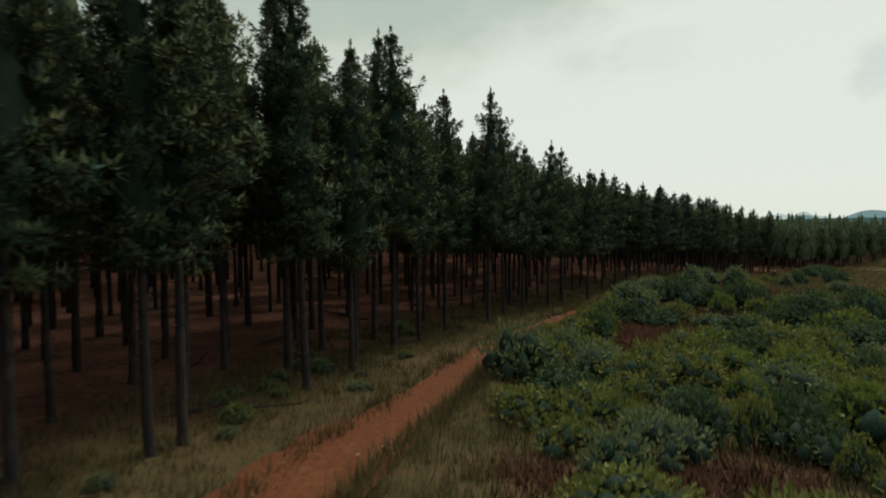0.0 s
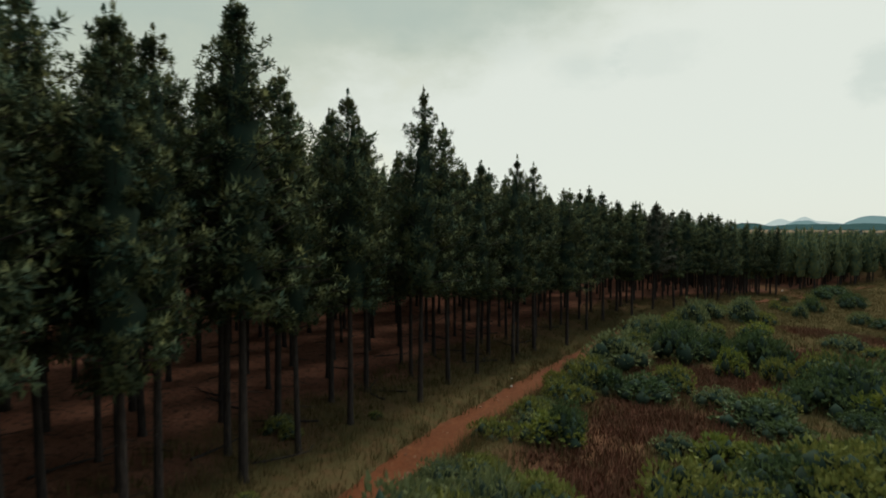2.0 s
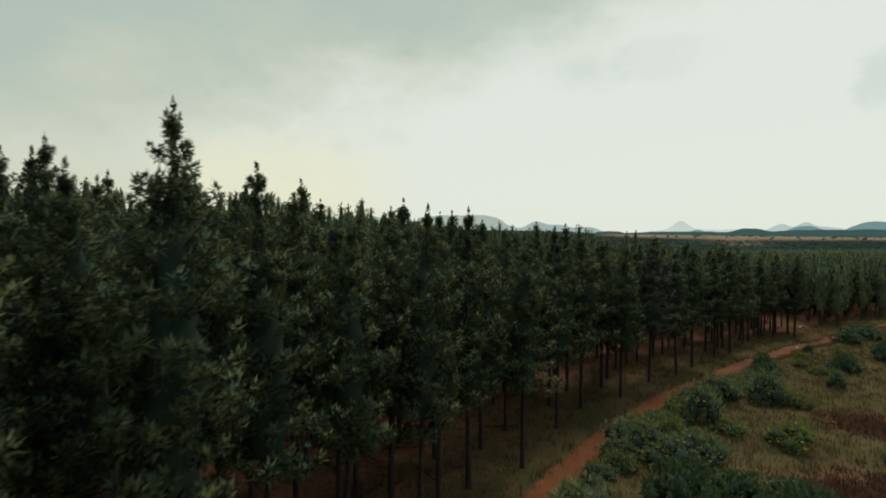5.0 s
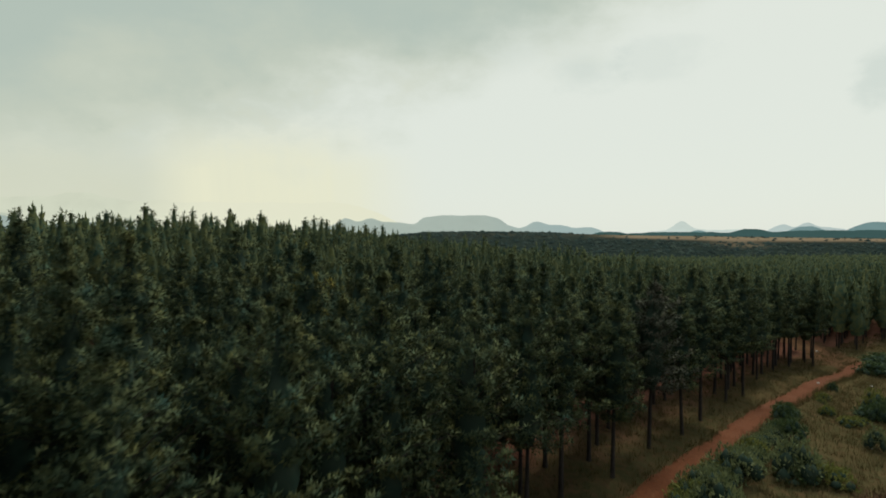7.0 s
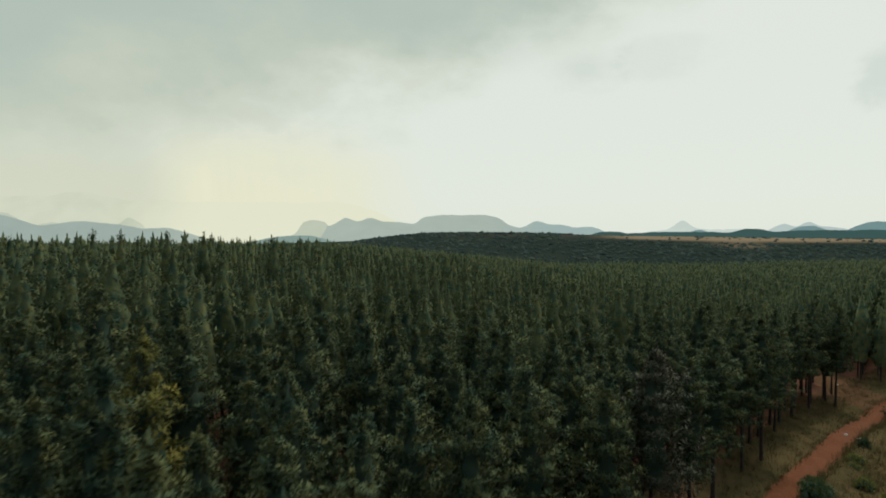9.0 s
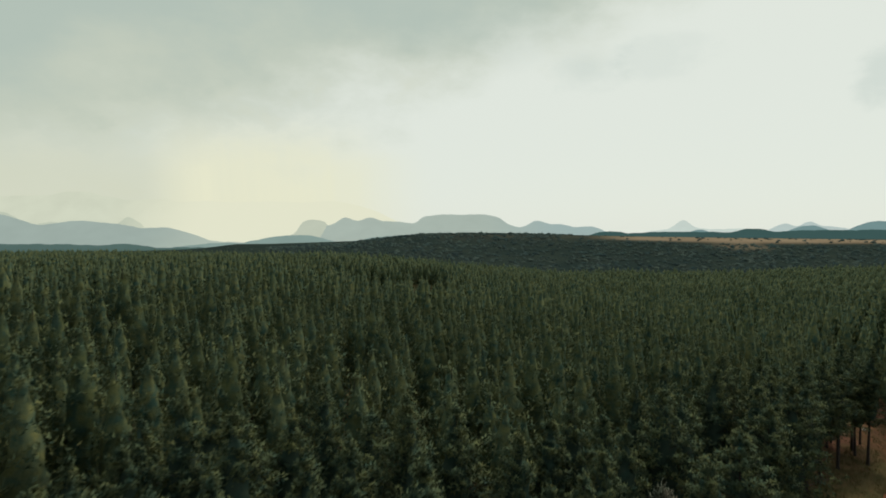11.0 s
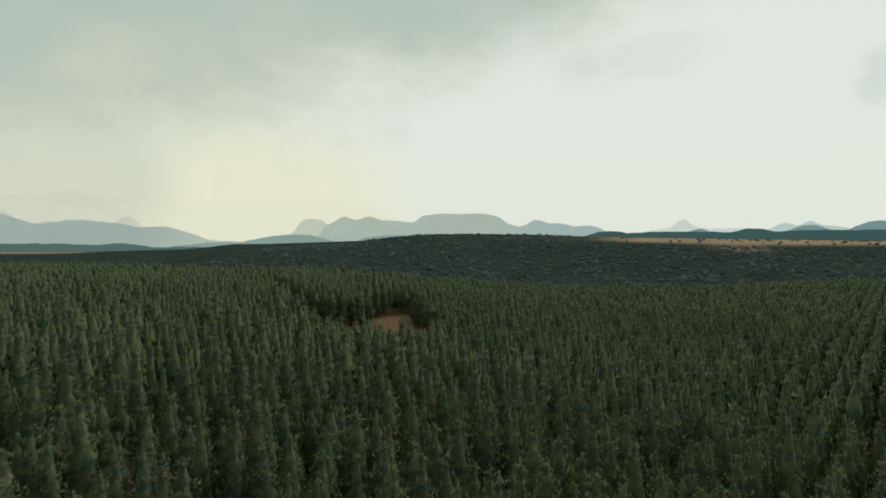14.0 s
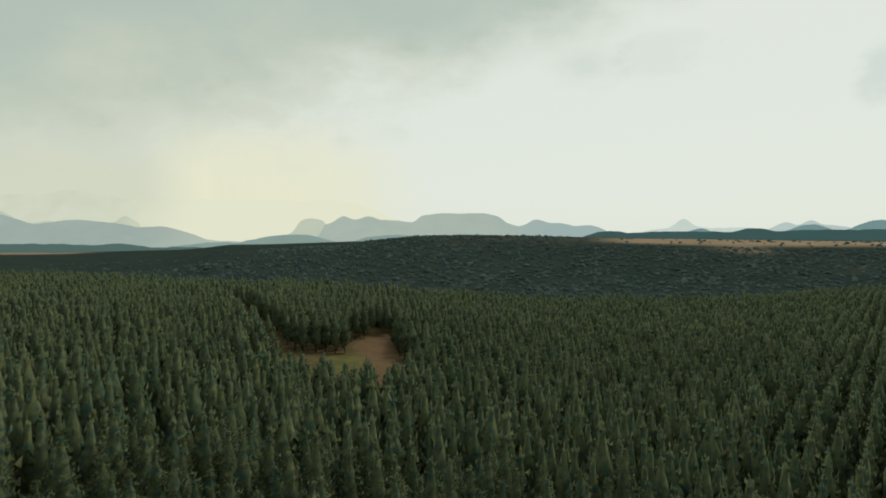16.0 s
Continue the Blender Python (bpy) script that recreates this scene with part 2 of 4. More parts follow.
def road_side(x, y):
    """Distance from the track's middle, positive on its right-hand, open side, and the place along it."""
    x, y = np.atleast_1d(np.asarray(x, float)), np.atleast_1d(np.asarray(y, float))
    best = np.full(x.shape, 1e9)
    side = np.zeros(x.shape)
    along = np.zeros(x.shape)
    for i in range(0, len(ROAD_LINE), 2):
        dx, dy = x - ROAD_LINE[i, 0], y - ROAD_LINE[i, 1]
        d = dx * dx + dy * dy
        near = d < best
        best = np.where(near, d, best)
        s = dx * ROAD_DIR[i, 1] - dy * ROAD_DIR[i, 0]
        side = np.where(near, s, side)
        along = np.where(near, i * 0.5, along)
    return np.sign(side) * np.sqrt(best), along


def side_of(x, y):
    """The same distance for one point."""
    dx, dy = x - ROAD_LINE[:, 0], y - ROAD_LINE[:, 1]
    d = dx * dx + dy * dy
    i = int(d.argmin())
    return math.copysign(math.sqrt(d[i]), dx[i] * ROAD_DIR[i, 1] - dy[i] * ROAD_DIR[i, 0])


CREST = np.array([(-2.5, -60), (-0.6, -48), (-0.38, -32), (-0.33, -14), (-0.27, -13), (-0.14, -3), (-0.09, 7), (-0.02, 17), (0.05, 19), (0.2, 16), (0.3, 12), (0.5, 8), (0.72, 4), (2.5, 0)])


def slope(x, y):
    """The even fall of the land to the right, which the tops of the plantation follow."""
    x, y = np.asarray(x, float), np.asarray(y, float)
    return 0.7 - 0.1 * np.clip(x, -14, 72) + 0.0175 * (np.clip(y, 30, 130) - 30) - 0.02 * np.clip(y - 130, 0, 270)


def canopy(x, y):
    """Height of the plantation's tops: tall old trees by the start, a dip of young ones before the clearing."""
    return slope(x, y) + 12.8 + 1.7 * smooth(72, 34, y) - 3.6 * np.exp(-((x - 16) / 16) ** 2 - ((y - 196) / 12) ** 2)


def land(x, y):
    x, y = np.asarray(x, float), np.asarray(y, float)
    # a shallow hollow along the track, and a low shelf under the young far stands
    z = slope(x, y) - 1.75 * smooth(90, 64, y) * (1 - 0.8 * smooth(0, 26, x + 15.5 - 0.43 * y)) + 4.3 * smooth(165, 215, y)
    # beyond the plantation the land falls into a valley and climbs to a bushy ridge
    far = smooth(380, 640, y)
    u = x / np.maximum(y, 50.0)
    crest = np.interp(u, CREST[:, 0], CREST[:, 1])
    valley = -52 + 0 * x
    rise = smooth(720, 1330, y)
    ridge = valley + (crest - valley) * rise + 6 * np.sin(x * 0.011 + 1.3) * np.sin(y * 0.009) * (rise - rise ** 4)
    back = smooth(1500, 2300, y)
    ridge = ridge * (1 - back) + np.minimum(crest - 8, -10) * back
    return z * (1 - far) + ridge * far - 0.03 * np.maximum(0, y - 2300)


def land_at(x, y):
    n = noise.noise((x * 0.35, y * 0.35, 0)) * 0.12 + noise.noise((x * 0.09, y * 0.09, 5)) * 0.25
    return float(land(x, y)) + n


CLEARING = np.array([(-3, 219), (3.5, 223), (10, 228), (10.5, 246), (14, 258), (19, 256), (20.5, 232), (27, 216), (25, 201), (8, 194), (0, 204)])
PATCHES = ((11, 34.5, 3.2, 5), (16, 43.5, 4.5, 5), (22.5, 52.5, 4.5, 5.5), (36, 63, 5, 4), (2.4, 16.0, 1.2, 1.6), (7.5, 15.6, 2.6, 1.6), (48, 78, 6, 4))


def patch(x, y):
    """How far a place lies within the patches of dead bracken, from 0 to 1."""
    v = np.zeros(np.shape(x))
    for cx, cy, rx, ry in PATCHES:
        d = np.hypot((x - cx) / rx, (y - cy) / ry) + 0.18 * np.sin(x * 1.1 + y * 0.4) + 0.15 * np.sin(y * 0.9 - x * 0.5)
        v = np.maximum(v, smooth(1.15, 0.75, d))
    return v


def inside(poly, x, y):
    r = np.zeros(np.shape(x), bool)
    j = len(poly) - 1
    for i in range(len(poly)):
        (xi, yi), (xj, yj) = poly[i], poly[j]
        r ^= ((yi > y) != (yj > y)) & (x < (xj - xi) * (y - yi) / (yj - yi + 1e-9) + xi)
        j = i
    return r


def from_line(x, y, ax, ay, bx, by):
    t = np.clip(((x - ax) * (bx - ax) + (y - ay) * (by - ay)) / ((bx - ax) ** 2 + (by - ay) ** 2), 0, 1)
    return np.hypot(x - ax - t * (bx - ax), y - ay - t * (by - ay))


def firebreak(x, y):
    """Distance from the grass ride between the two stands beside the track."""
    return from_line(x, y, 76.0, 131.0, 84.0, 162.0)


def far_ride(x, y):
    """Distance from the ride that runs back from the far clearing."""
    return from_line(x, y, -1.0, 217.0, -42.0, 300.0)


def mesh_from(name, verts, faces, mats, smooth_faces=False, kinds=None, normals=None):
    """A mesh from arrays of points and of triangles or quads."""
    me = bpy.data.meshes.new(name)
    verts, faces = np.asarray(verts, np.float32), np.asarray(faces, np.int32)
    k = faces.shape[1]
    me.vertices.add(len(verts))
    me.vertices.foreach_set("co", verts.ravel())
    me.loops.add(faces.size)
    me.loops.foreach_set("vertex_index", faces.ravel())
    me.polygons.add(len(faces))
    me.polygons.foreach_set("loop_start", np.arange(len(faces), dtype=np.int32) * k)
    me.polygons.foreach_set("use_smooth", np.full(len(faces), smooth_faces, bool))
    for mat in mats if isinstance(mats, tuple) else (mats,):
        me.materials.append(mat)
    if kinds is not None:
        kinds = np.asarray(kinds)
        me.polygons.foreach_set("material_index", (kinds > 1).astype(np.int32))
        me.polygons.foreach_set("use_smooth", kinds > 0)
    me.update(calc_edges=True)
    me.validate()
    if normals is not None:
        me.polygons.foreach_set("use_smooth", np.full(len(faces), True))
        me.normals_split_custom_set_from_vertices(normals.astype(np.float32))
    return me


def part(name, me, parent, label=""):
    ob = new(name, me)
    ob.parent = parent
    if label:
        tagged(ob, label)
    return ob


def lines(fine_lo, fine_hi, step, lo, hi, growth):
    v = list(np.arange(fine_lo, fine_hi, step))
    s, a = step, v[-1]
    while a < hi:
        s *= growth
        a += s
        v.append(min(a, hi))
    s, a, pre = step, fine_lo, []
    while a > lo:
        s *= growth
        a -= s
        pre.append(max(a, lo))
    return np.array(pre[::-1] + v)


def build_ground():
    gx, gy = lines(-22, 96, 1.1, -4800, 4800, 1.10), lines(-10, 146, 1.1, -700, 4900, 1.045)
    x, y = np.meshgrid(gx, gy)
    z = np.empty_like(x)
    for i in range(x.shape[0]):
        for j in range(x.shape[1]):
            z[i, j] = land_at(x[i, j], y[i, j])
    s, _ = road_side(x.ravel(), y.ravel())
    s = s.reshape(x.shape)
    near = y < 300
    # the track lies a little sunk between its banks
    z -= np.where(near, 0.22 * np.exp(-(s / 1.5) ** 2), 0)
    z += np.where(near, np.where(s > 0, 0.42, 0.16) * np.exp(-((np.abs(s) - 2.4) / 0.8) ** 2), 0)
    h, w = x.shape
    idx = np.arange(h * w).reshape(h, w)
    faces = np.stack([idx[:-1, :-1], idx[:-1, 1:], idx[1:, 1:], idx[1:, :-1]], -1).reshape(-1, 4)
    me = mesh_from("ground", np.stack([x, y, z], -1).reshape(-1, 3), faces, GROUND, True)
    litter = smooth(-4.5, -10.0, s + 2.0 * np.sin(x * 0.9) * np.sin(y * 0.7)) * smooth(190, 170, y)
    clear = inside(CLEARING, x, y)
    ride = firebreak(x, y) < 3.0
    litter = np.where(clear | ride, 0, litter)
    bare = patch(x, y) * (s > 1.5)
    bare = np.maximum(bare, np.where(clear & (x + 0.25 * (y - 220) > 15), 0.45, 0))
    lush = np.where(clear, 0.7 * smooth(1.3, 0.4, np.hypot((x - 12) / 6, (y - 219) / 9)), 0)
    bare = np.maximum(bare, ride * 0.7)
    u = x / np.maximum(y, 50)
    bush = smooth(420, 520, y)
    field = smooth(1215, 1245, y) * (1 - smooth(1500, 1510, y)) * smooth(0.22, 0.32, u)
    field = np.maximum(field, smooth(0.42, 0.47, u) * (1 - smooth(0.50, 0.53, u)) * smooth(1130, 1150, y) * (1 - smooth(1230, 1250, y)) * 0.5)
    field = np.maximum(field, smooth(2250, 2300, y) * (1 - smooth(2900, 2950, y)) * (1 - smooth(-0.58, -0.54, u)))
    field = np.maximum(field, 0.12 * smooth(1170, 1240, y) * (1 - smooth(1330, 1400, y)) * smooth(-0.02, 0.06, u))
    field = np.maximum(field, np.where(clear, 0.12 * smooth(12, 15, x + 0.25 * (y - 220)) * smooth(196, 212, y), 0))
    for key, v in (("litter", litter), ("bare", bare), ("lush", lush), ("bush", bush), ("field", field)):
        at = me.attributes.new(key, "FLOAT", "POINT")
        at.data.foreach_set("value", np.asarray(v, np.float32).ravel())
    tagged(new("ground", me), "red-brown needle litter and dry grass on gently sloping land", "ground", kind="structure")


def strip(name, line, half, label, lift=0.05):
    """A dirt track along a line, with ragged edges, two worn ruts and a low middle hump."""
    d = np.gradient(line, axis=0)
    d /= np.linalg.norm(d, axis=1)[:, None]
    across = np.array([-1.0, -0.85, -0.62, -0.45, -0.2, 0.0, 0.2, 0.45, 0.62, 0.85, 1.0])
    prof = np.array([-0.10, 0.0, -0.05, -0.045, 0.015, 0.035, 0.015, -0.045, -0.05, 0.0, -0.10])
    verts = []
    for i, (px, py) in enumerate(line):
        for a, h in zip(across, prof):
            wig = 1 + 0.16 * noise.noise((px * 0.7, py * 0.7, 3 * np.sign(a))) + 0.08 * noise.noise((px * 2.2, py * 2.2, 9 * np.sign(a)))
            o = a * half * wig * (1 + 0.55 * float(smooth(27, 17, py)))
            x, y = px + d[i, 1] * o, py - d[i, 0] * o
            s = abs(o)
            z = land_at(x, y) - 0.22 * math.exp(-(s / 1.5) ** 2) + (0.42 if o > 0 else 0.16) * math.exp(-((s - 2.4) / 0.8) ** 2)
            verts.append((x, y, z + lift + h + 0.05 * noise.noise((x * 1.3, y * 1.3, 2))))
    n, k = len(line), len(across)
    idx = np.arange(n * k).reshape(n, k)
    faces = np.stack([idx[:-1, :-1], idx[:-1, 1:], idx[1:, 1:], idx[1:, :-1]], -1).reshape(-1, 4)
    return tagged(new(name, mesh_from(name, verts, faces, DIRT, True)), label, "road", kind="structure")


build_ground()
strip("road", ROAD_LINE[ROAD_LINE[:, 1] < 200], 1.15, "rutted red dirt track along the edge of the plantation", 0.16)
strip("road_branch", spline(np.array([(71, 125), (75.2, 130), (76.8, 136), (78.5, 141.5), (79.8, 146), (81.3, 151), (84, 162)], float)), 1.3, "narrow red dirt branch track between two stands", 0.12)


# ---------------------------------------------------------------- pines
class Soup:
    """Collects triangles. Kind 0: flat; 1: rounded; 2: rounded, in the mesh's second material."""

    def __init__(self):
        self.v, self.f, self.k, self.c, self.r, self.n = [], [], [], [], [], 0

    def add(self, verts, faces, kind=0, lobe=None):
        self.r.append(np.full(len(verts), kind > 0 or lobe is None))
        self.c.append(np.tile(np.array((0, 0, -1.0) if lobe is None else lobe, float), (len(verts), 1)))
        verts, faces = np.asarray(verts, float).reshape(-1, 3), np.asarray(faces, int).reshape(-1, 3)
        self.v.append(verts)
        self.f.append(faces + self.n)
        self.k.append(np.full(len(faces), kind))
        self.n += len(verts)

    def arrays(self):
        return np.concatenate(self.v), np.concatenate(self.f), np.concatenate(self.k)

    def mesh(self, name, *mats):
        v, f, k = self.arrays()
        return mesh_from(name, v, f, mats, False, k)

    def crown(self, seed, height, loose=0.26, up=0.05):
        """The arrays with normals for a crown: each tuft takes the light as a rounded lobe, and its needles vary about that."""
        v, f, k = self.arrays()
        c, body = np.concatenate(self.c), np.concatenate(self.r)
        rng = np.random.RandomState(seed)
        r = np.hypot(v[:, 0], v[:, 1]) + 0.05
        n = np.stack([v[:, 0] / r, v[:, 1] / r, up + 1.7 * np.clip(v[:, 2] / height - 0.66, 0, 1) * 2.6], 1)
        n /= np.linalg.norm(n, axis=1)[:, None]
        out = v - c
        out /= np.linalg.norm(out, axis=1)[:, None] + 1e-6
        a, b, d = v[f[:, 0]], v[f[:, 1]], v[f[:, 2]]
        own = np.zeros_like(v)
        for i in range(3):
            np.add.at(own, f[:, i], np.cross(b - a, d - a))
        own *= np.sign((own * n).sum(1))[:, None] / (np.linalg.norm(own, axis=1)[:, None] + 1e-9)
        n = np.where(c[:, 2:] > 0, 0.50 * out + 0.75 * n, 0.45 * own + 0.70 * n)
        n += np.where(body[:, None], 0.4, 1.0) * np.repeat(rng.normal(0, loose, (len(v) // 3 + 1, 3)), 3, axis=0)[:len(v)]
        n /= np.linalg.norm(n, axis=1)[:, None]
        back = (np.cross(b - a, d - a) * (n[f[:, 0]] + n[f[:, 1]] + n[f[:, 2]])).sum(1) < 0
        f[back] = f[back][:, ::-1]
        return v, f, k, n


def basis(axis):
    a = np.asarray(axis, float)
    a = a / np.linalg.norm(a)
    b = np.cross(a, (0, 0, 1.0) if abs(a[2]) < 0.9 else (1.0, 0, 0))
    b /= np.linalg.norm(b)
    return a, b, np.cross(a, b)


def brush(soup, rng, at, axis, length, radius, sides, kind=0, lobe=False):
    """A ragged spindle with ridges and hollows, pointed at its tip."""
    a, b, c = basis(axis)
    at = np.asarray(at)
    off = rng.uniform(0, 6)
    verts = [at - a * length * 0.45]
    rings = (0.02, 0.45) if sides > 4 else (0.1,)
    for r, t in enumerate(rings):
        for i in range(sides):
            ang = off + 6.283 * (i + 0.5 * r) / sides
            k = radius * rng.uniform(0.55, 1.2) * (1.0 if r == 0 else 0.75)
            verts.append(at + a * length * (t + rng.uniform(-0.12, 0.18)) + (b * math.cos(ang) + c * math.sin(ang)) * k)
    verts.append(at + a * length * rng.uniform(0.85, 1.1))
    faces = []
    top = len(verts) - 1
    for i in range(sides):
        j = (i + 1) % sides
        faces.append((0, 1 + j, 1 + i))
        if len(rings) == 2:
            faces += [(1 + i, 1 + j, 1 + sides + i), (1 + j, 1 + sides + j, 1 + sides + i)]
        faces.append((top - sides + i, top - sides + j, top))
    soup.add(verts, faces, kind, at + a * length * 0.2 if lobe else None)


def tuft(soup, rng, at, axis, length, radius, sides, blades, width):
    """A foxtail of needles at a shoot's end: bundles that stand out from its heart all round, forward of it most of all.
    With no blades it is a small closed body, for trees far off."""
    a, b, c = basis(axis)
    at = np.asarray(at, float)
    heart = at + a * length * 0.1
    off = rng.uniform(0, 6.283)
    verts, faces = [], []
    if not blades:
        verts.append(at - a * length * 0.5)
        for i in range(sides):
            ang = off + 6.283 * i / sides
            verts.append(at + a * length * (0.12 + rng.uniform(-0.10, 0.10)) + (b * math.cos(ang) + c * math.sin(ang)) * radius * rng.uniform(0.66, 1.12))
        verts.append(at + a * length * rng.uniform(0.88, 1.05))
        for i in range(sides):
            j = (i + 1) % sides
            faces += [(0, 1 + j, 1 + i), (1 + i, 1 + j, sides + 1)]
        soup.add(verts, faces, 1, heart)
        return
    for i in range(blades):
        ang, lift = off + 2.4 * i, -0.55 + 1.5 * (i + rng.random()) / blades
        flat = math.sqrt(max(0.05, 1 - min(1, abs(lift)) ** 2))
        out = b * math.cos(ang) + c * math.sin(ang)
        way = out * flat * radius * rng.uniform(0.8, 1.25) + a * lift * length * rng.uniform(0.55, 0.85)
        root = at + way * 0.10 + a * length * rng.uniform(-0.15, 0.15)
        turn = rng.uniform(0, 3.14)
        side = np.cross(way, a * math.cos(turn) + out * math.sin(turn) + 0.01)
        side *= width * rng.uniform(0.7, 1.3) / (np.linalg.norm(side) + 1e-6)
        k = len(verts)
        verts += [root + way * 0.45 + side, root + way * 0.45 - side, root + way * 1.15]
        faces.append((k, k + 1, k + 2))
    soup.add(verts, faces, 0, heart)


def stick(soup, p, q, r0, r1, sides=4):
    a, b, c = basis(np.asarray(q) - np.asarray(p))
    ring = [(math.cos(2 * math.pi * i / sides), math.sin(2 * math.pi * i / sides)) for i in range(sides)]
    verts = [np.asarray(p) + (b * x + c * y) * r0 for x, y in ring] + [np.asarray(q) + (b * x + c * y) * r1 for x, y in ring]
    faces = []
    for i in range(sides):
        j = (i + 1) % sides
        faces += [(i, j, sides + j), (i, sides + j, sides + i)]
    soup.add(verts, faces)


def crown_width(t):
    """Crown radius from its foot (0) to its tip (1), as a share of the widest."""
    return np.interp(t, [0, 0.10, 0.30, 0.55, 0.78, 0.92, 1], [0.72, 0.97, 1.0, 0.76, 0.42, 0.16, 0.03])


def pine_parts(seed, height, clear, radius, whorls, arms, tufts, sides, blades, width, stem_sides=9, wooden=True, plump=0.95, swell=1.0):
    """Trunk and crown of one pine. The crown is set in whorls of upswept limbs with foxtails of needles at their ends and along them."""
    rng = random.Random(seed)
    wood, crown = Soup(), Soup()
    bend = [rng.uniform(-0.14, 0.14), rng.uniform(-0.14, 0.14)]
    phase = rng.uniform(0, 6)

    def stem(z):
        t = z / height
        return np.array([bend[0] * math.sin(2.6 * t + phase) - bend[0] * math.sin(phase), bend[1] * math.sin(3.1 * t + phase) - bend[1] * math.sin(phase), z])

    r_foot = 0.0112 * height
    cuts = [-0.3, 0.0, 0.25, 1.2, 2.5, 4, 5.5, 7.5, 9.5, height * 0.85, height - 0.3] if stem_sides > 6 else [-0.3, 3, height * 0.6, height - 0.5]
    for z0, z1 in zip(cuts, cuts[1:]):
        ra, rb = (r_foot * (1 - 0.9 * max(0, z) / height) * (1.35 if z <= 0.01 else 1.0) for z in (z0, z1))
        stick(wood, stem(z0), stem(z1), ra, rb, stem_sides)
    if wooden:
        for _ in range(12):
            z, ang, ln = rng.uniform(clear * 0.3, clear), rng.uniform(0, 6.28), rng.uniform(0.2, 0.9)
            p = stem(z)
            stick(wood, p, p + np.array([math.cos(ang) * ln, math.sin(ang) * ln, rng.uniform(-0.2, 0.15)]), 0.018, 0.006, 3)
    # one side of the crown reaches farther than the other
    heavy = rng.uniform(0, 6.28)
    for w in range(whorls):
        t = min(max((w + rng.uniform(-0.3, 0.3)) / (whorls - 0.4), 0), 0.96)
        z = clear + t * (height - clear)
        reach = radius * float(crown_width(t)) * rng.uniform(0.86, 1.12)
        lop = rng.uniform(0, 6.28)
        n = arms if t < 0.75 else max(3, arms - 1)
        for k in range(n):
            if rng.random() < 0.10 and t < 0.8:
                continue
            ang = lop + 6.283 * k / n + rng.uniform(-0.35, 0.35)
            ln = reach * rng.uniform(0.66, 1.16) * (1 + 0.16 * math.cos(ang - heavy))
            out = np.array([math.cos(ang), math.sin(ang), 0])
            across = np.array([-out[1], out[0], 0])
            p = stem(z - 0.35)
            sweep = 0.04 + 0.80 * t + rng.uniform(-0.16, 0.18)
            q = p + out * ln + np.array([0, 0, sweep * ln + 0.15])
            if wooden and ln > 0.4:
                stick(wood, p, q, 0.035 * (1.1 - t), 0.012, 3)
            size = (0.095 + 0.050 * reach) * rng.uniform(0.8, 1.25) * swell
            for j in range(tufts if t < 0.82 else max(1, tufts - 1)):
                f = 1.0 - 0.78 * j / tufts
                at = p + (q - p) * f + across * (rng.choice((-1, 1)) * rng.uniform(0.08, 0.34) * ln if j else 0) + np.array([0, 0, rng.uniform(-0.06, 0.16)])
                ax = out * (0.62 - 0.45 * t) + across * rng.uniform(-0.35, 0.35) + np.array([0, 0, 0.75 + 0.4 * t])
                grow = rng.uniform(0.75, 1.15) if j else 1.0
                tuft(crown, rng, at, ax, size * 2.4 * grow, size * 1.35 * plump * grow, sides, blades, width * (0.5 + 2.6 * size))
    # the leader, a slim spire with its own ring of young shoots
    for k in range(5):
        tuft(crown, rng, stem(height - 0.05 - 0.36 * k), (rng.uniform(-0.1, 0.1), rng.uniform(-0.1, 0.1), 1), 0.40, 0.085 + 0.022 * k, sides, blades, width)
    return wood, crown


def bullet(soup, rng, height, clear, radius, whorls, sides, share, kind=0):
    """The closed inner body of a crown: a bulge for each whorl of limbs, lobed and hollowed round the stem."""
    verts, faces = [], []
    rings = 2 * whorls
    lobes = [rng.uniform(0, 6.28) for _ in range(whorls + 1)]
    for w in range(rings):
        t = w / (rings - 0.4)
        bulge = 1.06 if w % 2 else 0.88
        for i in range(sides):
            ang = 6.283 * (i + 0.5 * (w % 2)) / sides + rng.uniform(-0.15, 0.15)
            lobe = 1 + 0.16 * math.cos(3 * ang + lobes[w // 2]) + 0.10 * math.cos(5 * ang - 2 * lobes[w // 2])
            k = radius * share * float(crown_width(t)) * bulge * lobe * rng.uniform(0.84, 1.14) + 0.03
            verts.append((k * math.cos(ang), k * math.sin(ang), clear + t * (height - clear) + rng.uniform(-0.12, 0.12) * (1 - t) + (0.12 if w % 2 else 0.0)))
    verts.append((0, 0, height))
    for w in range(rings - 1):
        for i in range(sides):
            p, q = w * sides + i, w * sides + (i + 1) % sides
            faces += [(p, q, q + sides), (p, q + sides, p + sides)]
    for i in range(sides):
        p, q = (rings - 1) * sides + i, (rings - 1) * sides + (i + 1) % sides
        faces.append((p, q, len(verts) - 1))
    soup.add(verts, faces, kind)


